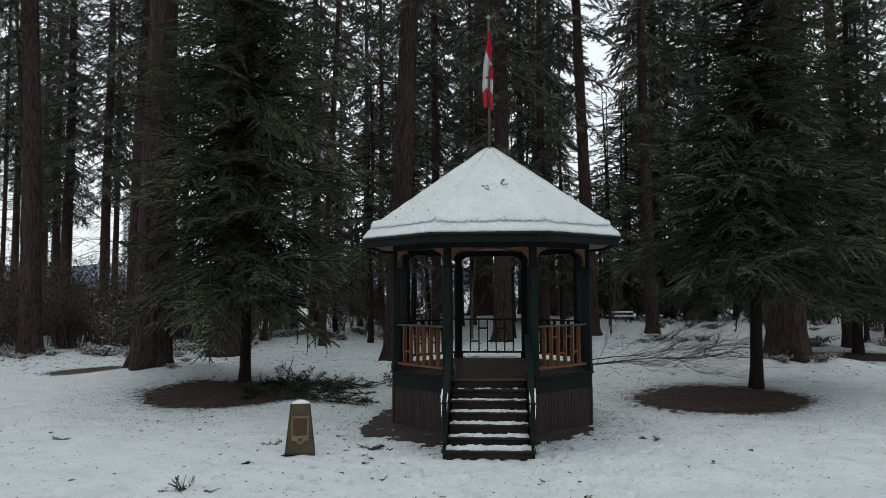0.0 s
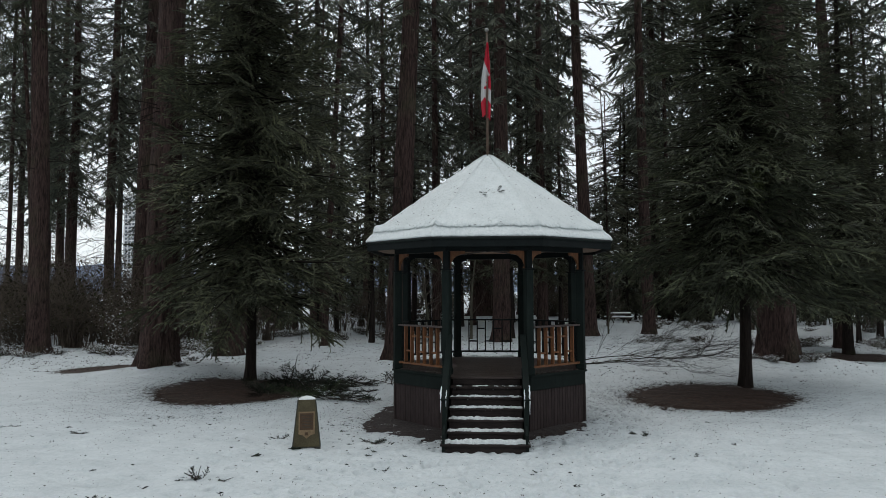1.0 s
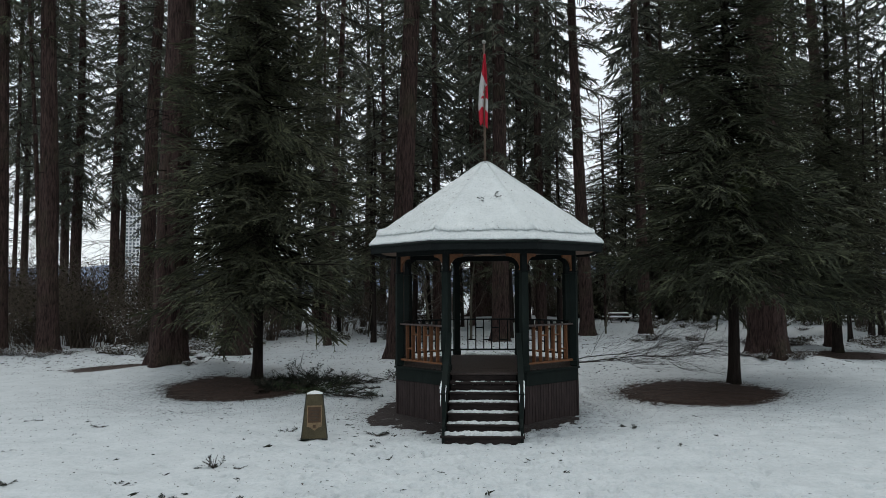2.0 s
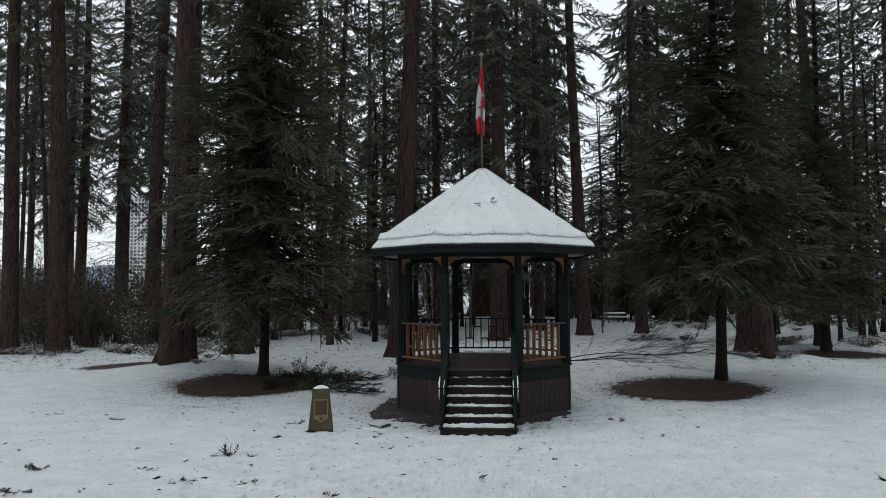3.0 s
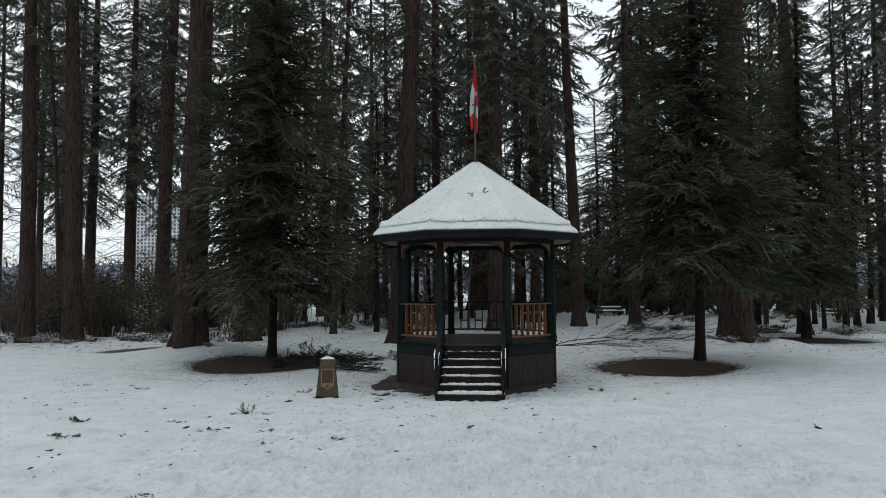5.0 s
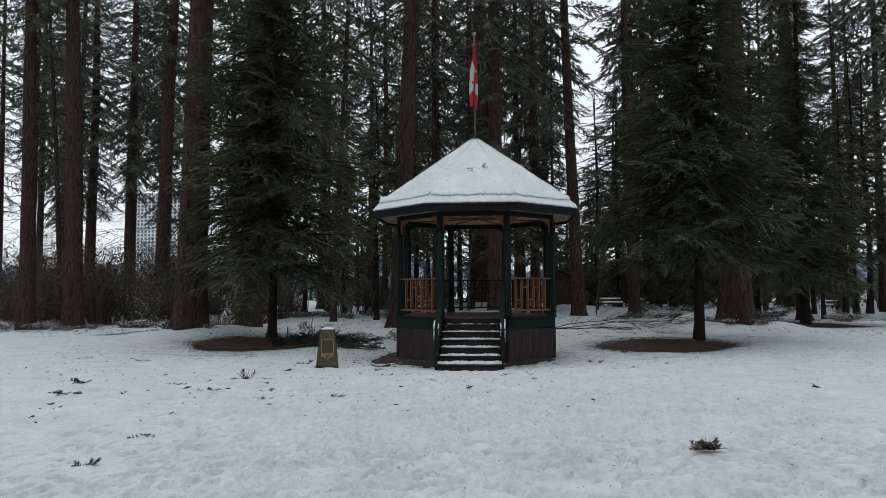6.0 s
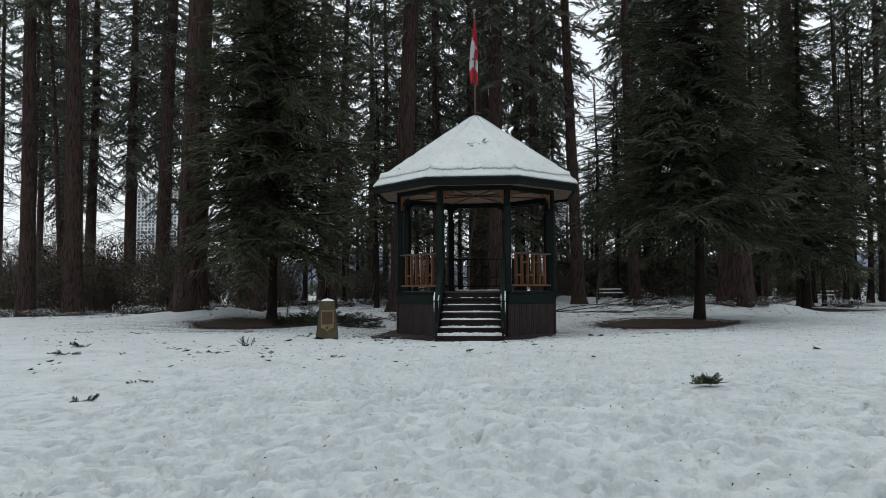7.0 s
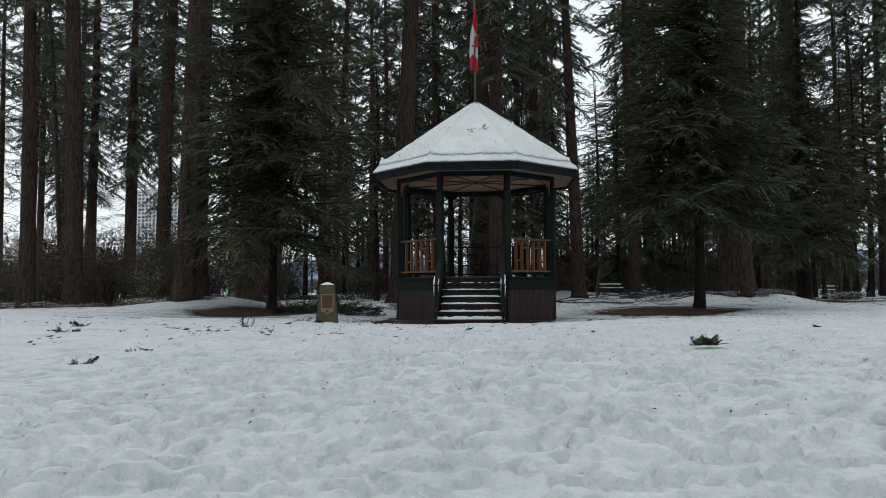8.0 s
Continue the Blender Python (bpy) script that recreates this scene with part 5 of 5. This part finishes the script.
for kind, x, y in SPOTS:
    seen = x / (y + 18.3)
    if 0.150 < seen < 0.185 or 0.46 < seen < 0.49 or (0.12 < seen < 0.34 and 19 < y < 50 and kind != 2):
        continue    # the picnic tables and the open snow stand clear of brush
    s = edge.uniform(0.6, 1.25) * (1.3 if x < -15 and kind in (0, 1, 3) and y > 20 else 1.0) * (0.55 if kind == 2 and abs(x) < 13 and y < 10 else 1.0)
    m = on_ground(x, y, edge.uniform(0, 360), s)
    if kind in used:
        copy_thing(KINDS[kind], m)
    else:
        used.add(kind)
        KINDS[kind].matrix_basis = m
for k in range(16):
    copy_thing(KINDS[1], on_ground(-37.5 + 1.05 * k + edge.uniform(-0.5, 0.5), edge.uniform(27, 34), edge.uniform(0, 360), edge.uniform(1.4, 1.9)))

# ---- slim leafless trees at the back of the clearing ----
def bare_tree(seed, height, r, lean):
    """A slender leafless tree with forking upswept limbs."""
    rng = np.random.default_rng(seed)
    ob = thing("bare_tree", "slim leafless grey-barked tree leaning a little", "tree", None, "leafless trees")
    q = np.linspace(0, 1, 9)
    stem = np.stack([lean * q ** 1.4 + 0.06 * np.sin(q * 7 + seed), 0.05 * np.cos(q * 5 + seed), height * q - 0.2], -1)
    placed("trunk", mesh_of("trunk", *tube(stem, r * (1.12 - 0.95 * q), 9), PALE_BARK, True), ob)
    twigs = Heap()

    def limb(o, d, l, w, depth):
        pts = [o]
        for _ in range(5):
            d = d + rng.normal(0, 0.14, 3) + np.array([0, 0, 0.06])
            d /= np.linalg.norm(d)
            pts.append(pts[-1] + d * l / 5)
        pts = np.array(pts)
        twigs.add(*tube(pts, np.linspace(w, w * 0.3, 6), 4 if depth == 0 else 3))
        if depth < 2:
            for _ in range(5):
                i = rng.integers(1, 6)
                side_d = d + rng.normal(0, 0.7, 3)
                limb(pts[i], side_d / np.linalg.norm(side_d), l * rng.uniform(0.3, 0.55), w * 0.5, depth + 1)

    for k in range(15):
        t = rng.uniform(0.22, 0.98)
        o = np.array([np.interp(t, q, stem[:, c]) for c in range(3)])
        az = rng.uniform(0, 6.283)
        limb(o, np.array([np.cos(az), np.sin(az), rng.uniform(0.4, 1.1)]) / 1.3, height * rng.uniform(0.15, 0.3) * (1.2 - 0.7 * t), r * 0.34 * (1.1 - 0.7 * t) + 0.006, 0)
    placed("branchwork", twigs.mesh("branchwork", BRUSH, True), ob, None, "", "", "", "stuff")
    return ob


BARE_TREES = [  # x, y, height, trunk radius, lean
                (-1.41, 26.02, 7.5, 0.085, 0.6),
                (-3.84, 26.05, 6.5, 0.1, -0.9),
                (7.63, 30.62, 5.0, 0.06, 0.5),
                (-8.18, 28.4, 6.0, 0.05, 0.7),
                (-9.94, 28.43, 5.5, 0.045, -0.4)]
for k, (x, y, h, r, lx) in enumerate(BARE_TREES):
    bare_tree(900 + k, h, r, lx).matrix_basis = on_ground(x, y)

# ---- fallen boughs and litter ----
def fir_sprig(seed, length, label, lift=0.12, boughs=3, needles=None):
    """A torn-off fir twig lying on the snow."""
    rng = np.random.default_rng(seed)
    ob = thing("fir_sprig", label, "fallen branch", None, "fallen fir sprigs")
    crown, wood = Heap(), Heap()
    for k in range(boughs):
        tv, tf, ax = SPRAY_SPRIG[rng.integers(4)] if length < 0.65 else SPRAY_FULL[rng.integers(6)]
        az, p = rng.uniform(-1.3, 1.3) + math.pi * (k % 2), rng.uniform(-0.08, 0.15 + lift * 0.7) + (0.5 if lift > 1 else 0)
        o = np.array([rng.uniform(-0.25, 0.25) * length, rng.uniform(-0.15, 0.15) * length, -0.012 + 0.05 * length * lift])
        l = 0.62 * length * rng.uniform(0.5, 1.0)
        flat = tv * np.array([1, 1, 0.6])
        crown.add(turned(flat, l, 0.9, p + 0.1, az, o, rng.normal(0, 0.7)), tf)
        wood.add(*tube(turned(ax * np.array([1, 1, 0.5]), l, 1.0, p + 0.1, az, o), 0.012 * length ** 0.5 * np.array([1, 0.8, 0.6, 0.4, 0.2]), 4))
    placed("branchwork", wood.mesh("branchwork", TWIG, True), ob, None, "", "", "", "stuff")
    placed("foliage", crown.mesh("foliage", needles or NEEDLES_TORN), ob, None, "", "", "", "stuff")
    return ob


# x, y, length, lift, turn
SPRIGS_WEST = [(-4.63, -7.3, 0.42, 1.1, 20), (-4.72, -7.36, 0.4, 0.1, 180), (-4.24, -7.36, 0.32, 0.15, 10), (-6.84, -10.4, 0.42, 0.5, 130), (-6.64, -10.3, 0.36, 0.2, 20), (-7.2, -9.1, 0.46, 0.4, 60),
               (-5.77, -10.2, 0.22, 0.5, 100), (-5.5, -10.2, 0.16, 0.1, 0), (-5.9, -8.85, 0.3, 0.08, 180), (-5.55, -8.8, 0.44, 0.08, 5), (-4.9, -9.3, 0.24, 0.3, 60), (-4.6, -9.4, 0.36, 0.12, 10),
               (-4.35, -9.5, 0.15, 0.3, 0), (-3.6, -9.4, 0.32, 0.12, 15), (-3.85, -9.3, 0.15, 0.1, 0)]
SPRIGS_BY_PLINTH = [(-4.3, -4.05, 0.45, 0.3, 40), (-5.1, -4.35, 0.28, 0.3, 80), (-8.6, -3.95, 0.4, 0.1, 10), (-2.4, -3.95, 0.6, 0.12, 5), (-2.75, -4.05, 0.3, 0.1, 170), (-2.3, -4.65, 0.38, 0.1, 220),
                    (-1.7, -6.6, 0.38, 0.12, 170), (-1.3, -6.3, 0.2, 0.5, 0), (-3.5, -1.7, 0.45, 0.15, 0), (-2.05, -10.0, 0.3, 0.3, 15), (-3.64, -13.75, 0.34, 0.4, 10), (-3.55, -15.15, 0.30, 0.8, 100),
                    (-3.60, -15.2, 0.26, 0.5, 190)]
SPRIGS_EAST = [(2.80, -14.90, 0.32, 0.9, 170), (2.72, -14.93, 0.28, 0.8, 60), (2.86, -14.92, 0.30, 0.7, 250), (3.3, -2.9, 0.55, 0.35, 30), (3.8, -5.5, 0.25, 0.4, 120), (4.75, -4.4, 0.25, 0.3, 60),
               (-6.3, -11.7, 0.2, 0.2, 90), (6.4, -11.5, 0.16, 0.5, 20), (1.4, -16.2, 0.1, 0.5, 20), (-6.5, 2.0, 0.4, 0.2, 20), (-8.9, -6.5, 0.3, 0.2, 200), (-10.5, -3.4, 0.35, 0.2, 10),
               (-9.6, -9.6, 0.3, 0.2, 250), (5.6, -7.4, 0.2, 0.3, 300)]
for k, (x, y, l, lift, rz) in enumerate(SPRIGS_WEST + SPRIGS_BY_PLINTH + SPRIGS_EAST):
    fresh = 28 <= k <= 30    # the green clump
    t = fir_sprig(500 + k, l * 0.85, "broken green fir sprig lying on the snow" if l > 0.3 else "small broken fir twig on the snow", lift, 16 if fresh else 8 if l > 0.3 else 6, NEEDLES_FRESH if fresh else None)
    t.matrix_basis = on_ground(x, y, rz, 1.0, 0.035 if fresh else -0.01)
rf = (APEX_Z - EAVE_Z) / A_EAVE
for k, (x, y, turn) in enumerate(((-0.07, -1.66, 20), (0.20, -1.58, 200))):
    t = fir_sprig(560 + k, 0.32, "dark fir sprig lying on the roof snow", 0.45, 4)
    t.matrix_basis = pose(x, y, APEX_Z + y * rf + 0.15) @ Matrix.Rotation(math.atan(rf), 4, "X") @ pose(0, 0, 0, 0, 0, turn)


def fallen_boughs():
    """The heap of storm-torn fir boughs beside the spruce."""
    rng = np.random.default_rng(31)
    for k in range(34):
        q = k / 33
        x, y = -7.15 + 3.5 * q + rng.normal(0, 0.25), 3.9 - 0.9 * q + (1.3 * math.sin(k * 2.4)) + rng.normal(0, 0.3)
        t = fir_sprig(600 + k, rng.uniform(0.8, 1.7), "storm-torn fir bough lying in a heap beside the spruce", 1.1 if k in (9, 10) else 0.32, 7, NEEDLES_FRESH if k in (15, 18, 20, 22, 23) else None)
        t.name = "fir_bough"
        t["group"] = "heap of fir boughs"
        t.matrix_basis = on_ground(x, y, rng.uniform(-60, 60))


fallen_boughs()


def bare_branch(name, seed, length, levels, label, rise=0.15):
    """A leafless branch with forking twigs, lying along x."""
    rng = np.random.default_rng(seed)
    ob = thing(name, label, "fallen branch")
    h = Heap()
    def limb(p, d, l, r, depth):
        n = 6
        pts = [p]
        for i in range(n):
            d = d + rng.normal(0, 0.12, 3) + np.array([0, 0, 0.02 if depth == 0 else -0.03])
            d = d / np.linalg.norm(d)
            pts.append(pts[-1] + d * l / n)
        pts = np.array(pts)
        pts[:, 2] = np.maximum(pts[:, 2], 0.02)
        h.add(*tube(pts, np.linspace(r, r * 0.35, n + 1), 5 if depth < 1 else 3))
        if depth < levels:
            for i in range(12 if depth == 0 else 7):
                q = rng.uniform(0.2, 1.0)
                o = np.array([np.interp(q * n, np.arange(n + 1), pts[:, c]) for c in range(3)])
                s = rng.choice((-1, 1))
                nd = d + np.array([rng.normal(0, 0.2), s * rng.uniform(0.3, 0.9), rng.uniform(-0.2, 0.6)])
                limb(o, nd / np.linalg.norm(nd), l * rng.uniform(0.36, 0.72), r * 0.42, depth + 1)
    for s in (-0.25, 0.05, 0.3):
        limb(np.array([0, s * 0.5, 0.12]), np.array([1.0, s, rise]), length * rng.uniform(0.8, 1.05), 0.022, 0)
    placed("wood", h.mesh("wood", BARK_DARK, True), ob, None, "", "", "", "stuff")
    return ob


bare_branch("fallen_branch", 71, 5.2, 3, "leafless grey branch fallen across the snow", 0.07).matrix_basis = on_ground(3.0, 9.4, 4)
bare_branch("fallen_branch", 72, 2.6, 1, "dark broken limb lying by a mound").matrix_basis = on_ground(8.6, 12.2, 55)


def litter():
    """Needles, cones and bark crumbs strewn over the snow, thicker under the trees."""
    rng = np.random.default_rng(77)
    n = 24000
    kind = rng.random(n)
    x = np.where(kind < 0.35, rng.normal(-7.9, 2.6, n), np.where(kind < 0.55, rng.normal(6.4, 2.6, n), rng.uniform(-13, 13, n)))
    y = np.where(kind < 0.35, rng.normal(2.0, 2.8, n), np.where(kind < 0.55, rng.normal(1.6, 2.8, n), rng.uniform(-19, 8, n)))
    yard = kind > 0.80
    x, y = np.where(yard, rng.uniform(-19, 16, n), x), np.where(yard, rng.uniform(4, 21, n), y)
    keep = (x * x + y * y > 2.6 ** 2) & ((y > -11) | (rng.random(n) < 0.35))
    x, y = x[keep], y[keep]
    z = lie(x, y) + 0.03
    a, l, w = rng.uniform(0, np.pi, len(x)), np.minimum(rng.gamma(1.2, 0.008, len(x)) + 0.005, np.where(y < -9, 0.016, 0.04)), np.minimum(rng.gamma(2.0, 0.003, len(x)) + 0.003, np.where(y < -9, 0.006, 0.02))
    c, s = np.cos(a), np.sin(a)
    p = np.stack([x, y, z], -1)
    d = np.stack([c * l, s * l, rng.uniform(-0.006, 0.010, len(x))], -1)
    e = np.stack([-s * w, c * w, np.zeros(len(x))], -1)
    t = np.array([0, 0, 1.0]) * 0.006
    v = np.stack([p - d, p + e + t, p + d, p - e + t], 1).reshape(-1, 3)
    f = np.arange(len(v)).reshape(-1, 4)
    return placed("needle_litter", mesh_of("needle_litter", v, f, TWIG), None, None, "brown needles and bark crumbs strewn over the snow", "litter", "", "stuff")


litter()


def snow_scraps():
    """Tufts of torn needles and bits of bark dropped on the open snow."""
    rng = np.random.default_rng(79)
    n = 270
    x, y = rng.normal(-2.2, 4.6, n), rng.uniform(-14.5, 0.5, n)
    keep = (np.hypot(x, y) > 3.2) & (rng.random(n) < np.where(x < 1.5, 1.0, 0.5)) & (y > -13.0 + 1.5 * (x > 0))
    h = Heap()
    for px, py in zip(x[keep], y[keep]):
        o = np.array([px, py, float(lie(px, py)) + 0.012])
        az, size = rng.uniform(0, 6.283), 0.025 + rng.gamma(1.5, 0.018)
        for k in range(rng.integers(2, 6)):
            b = az + rng.normal(0, 0.6)
            d = np.array([np.cos(b), np.sin(b), rng.uniform(0.0, 0.45)]) * size * rng.uniform(0.5, 1.1)
            p = o + rng.normal(0, 0.25, 3) * size * np.array([1, 1, 0.2])
            h.add(*tube(np.array([p - d * 0.4, p + d * 0.3, p + d]), 0.30 * size * np.array([0.20, 0.45, 0.08]), 3))
    return placed("needle_scraps", h.mesh("needle_scraps", NEEDLES_TORN, True), None, None, "dark tufts of needles and bark dropped on the snow", "litter", "", "stuff")


snow_scraps()


def wood_floor_litter():
    """Twigs, bark and cones lying thick on the thin snow under the old trees."""
    rng = np.random.default_rng(78)
    n = 15000
    x, y = rng.uniform(-30, 26, n), 5 + 24 * rng.random(n) ** 0.8
    keep = soft_noise(x / 1.7 + 4, y / 1.1 + 2) + 0.4 * soft_noise(x / 0.5, y / 0.4) > 0.55
    x, y = x[keep], y[keep]
    n = len(x)
    a, l, w = rng.uniform(0, np.pi, n), 0.012 + rng.gamma(1.4, 0.020, n), rng.uniform(0.004, 0.014, n)
    p = np.stack([x, y, lie(x, y) + rng.uniform(0.012, 0.035, n)], -1)
    d = np.stack([np.cos(a) * l, np.sin(a) * l, rng.uniform(-0.01, 0.03, n)], -1)
    e = np.stack([-np.sin(a) * w, np.cos(a) * w, rng.uniform(0.0, 0.02, n)], -1)
    v = np.stack([p - d, p - e, p + d, p + e], 1).reshape(-1, 3)
    return placed("twig_litter", mesh_of("twig_litter", v, np.arange(len(v)).reshape(-1, 4), TWIG), None, None, "dark twigs and bark lying on thin snow under the trees", "litter", "", "stuff")


wood_floor_litter()


def rim_litter(cx, cy, rx, ry, seed, n=2600):
    """Flakes of litter thinning out round the rim of a bare patch."""
    rng = np.random.default_rng(seed)
    a, q = rng.uniform(0, 2 * np.pi, n), 0.86 + np.abs(rng.normal(0, 0.22, n))
    x, y = cx + rx * q * np.cos(a), cy + ry * q * np.sin(a)
    z = lie(x, y) + rng.uniform(0.02, 0.05, n)
    r = rng.gamma(2.0, 0.006, n) + 0.005
    turn = rng.uniform(0, 2 * np.pi, n)
    v = np.stack([np.stack([x + r * rng.uniform(0.6, 1.3, n) * np.cos(turn + k * np.pi / 2), y + r * rng.uniform(0.4, 1.0, n) * np.sin(turn + k * np.pi / 2), z + rng.uniform(-0.004, 0.012, n)], -1) for k in range(4)], 1).reshape(-1, 3)
    me = mesh_of("rim_litter", v, np.arange(len(v)).reshape(-1, 4), EARTH)
    return placed("rim_litter", me, None, None, "brown needle flakes scattered round bare ground", "litter", "", "stuff")


rim_litter(-7.85, 3.0, 2.4, 2.35, 41, 4500)
rim_litter(6.2, 2.45, 2.35, 2.2, 42, 4500)
rim_litter(15.7, 13.6, 2.7, 1.7, 43, 1800)
rim_litter(-0.36, -0.45, 2.95, 2.9, 44, 2200)


# ---- picnic tables under the far trees ----
def picnic_table():
    ob = thing("picnic_table", "weathered picnic table capped with snow", "table", None, "picnic tables")
    part("tabletop", block(-0.95, 0.95, -0.38, 0.38, 0.70, 0.76), TABLE_WOOD, ob)
    for s in (-1, 1):
        part("seat", block(-0.95, 0.95, s * 0.72 - 0.14, s * 0.72 + 0.14, 0.41, 0.46), TABLE_WOOD, ob)
        part("leg", bar((s * 0.65, -0.6, -0.05), (s * 0.65, 0.3, 0.70), 0.06, 0.09), TABLE_WOOD, ob)
        part("leg", bar((s * 0.65, 0.6, -0.05), (s * 0.65, -0.3, 0.70), 0.06, 0.09), TABLE_WOOD, ob)
        part("seat_beam", block(s * 0.65 - 0.03, s * 0.65 + 0.03, -0.8, 0.8, 0.34, 0.41), TABLE_WOOD, ob)
    part("snow_layer", block(-0.93, 0.93, -0.36, 0.36, 0.762, 0.86, 0.03), CLEAN_SNOW, ob, "snow on the tabletop")
    for s in (-1, 1):
        part("seat_snow", block(-0.93, 0.93, s * 0.72 - 0.12, s * 0.72 + 0.12, 0.462, 0.54, 0.025), CLEAN_SNOW, ob)
    return ob


table = picnic_table()
table.matrix_basis = on_ground(10.3, 43.0, 15)
for x, y, a in ((29.0, 42.5, -10), (13.5, 46.0, 80), (-7.0, 44.0, 30)):
    copy_thing(table, on_ground(x, y, a))

# ---- the tower block beyond the wood ----
TOWER_Y = 560.0
tower = thing("tower_block", "pale concrete tower block with a grid of windows", "building", pose(-303.5, TOWER_Y, 0))
FLOORS, BAYS, FH, BW = 27, 15, 3.0, 3.1
bm = block(0, BAYS * BW, 0.6, 26, 0, FLOORS * FH + 1.5, 0.0)
part("wall", bm, DARK_GLASS, tower, "dark window glazing")
for i in range(BAYS + 1):
    part("pier", block(i * BW - 0.5, i * BW + 0.5, 0.0, 0.7, 0, FLOORS * FH + 1.5, 0.0), CONCRETE, tower)
for j in range(FLOORS + 1):
    part("spandrel", block(0.0, BAYS * BW, -0.06, 0.66, j * FH - 0.5, j * FH + 0.5, 0.0), CONCRETE, tower)
part("roof_parapet", block(-0.7, BAYS * BW + 0.7, -0.12, 26.5, FLOORS * FH + 1.0, FLOORS * FH + 2.6, 0.0), CONCRETE, tower)


# ---- distant wooded hills and far woods ----
def hills():
    x = np.linspace(-2600, 2600, 160)
    top = 50 + 60 * soft_noise(x / 420 + 3, x * 0 + 2) + 26 * soft_noise(x / 90, x * 0 + 5)
    rows = [np.stack([x, np.full_like(x, 2300.0) - 500 * (1 - q), top * q - 5], -1) for q in (0.0, 0.35, 0.7, 0.9, 1.0)]
    v = np.concatenate(rows)
    n = len(x)
    i, j = np.meshgrid(np.arange(len(rows) - 1), np.arange(n - 1), indexing="ij")
    f = np.stack([i * n + j, i * n + j + 1, (i + 1) * n + j + 1, (i + 1) * n + j], -1).reshape(-1, 4)
    return placed("backdrop", mesh_of("backdrop", v, f, HILL, True), None, None, "wooded hills far behind the wood, blue-grey haze painted into their colour", "hills", "", "structure")


hills()


def far_wood():
    """The rest of the wood, too far off to tell tree from tree."""
    rng = np.random.default_rng(55)
    crown, trunks = Heap(), Heap()
    for k in range(150):
        y = rng.uniform(62, 140)
        x = rng.uniform(-0.30, 0.75) * y
        h = rng.uniform(7, 14)
        if -0.22 < x / y < 0.10 and rng.random() < 0.65:
            continue
        z0 = float(lie(x, y))
        trunks.add(*tube([(x, y, z0 - 0.3), (x, y, z0 + h * 0.5), (x, y, z0 + h)], [0.3, 0.2, 0.04], 6))
        for b in range(18):
            q = rng.random()
            tv, tf, ax = SPRAY_FAR[rng.integers(4)]
            l = 3.8 * (1 - q) ** 0.7 * rng.uniform(0.7, 1.1) + 0.4
            crown.add(turned(tv, l, 1.2, -0.4 + 0.4 * q, rng.uniform(0, 6.283), np.array([x, y, z0 + 2 + (h - 2.3) * q])), tf)
    ob = thing("far_wood", "far dark conifer wood beyond the clearing", "woods", None, "", "stuff")
    placed("trunks", trunks.mesh("trunks", BARK_DARK, True), ob, None, "", "", "", "stuff")
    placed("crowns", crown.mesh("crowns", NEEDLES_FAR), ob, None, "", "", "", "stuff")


far_wood()
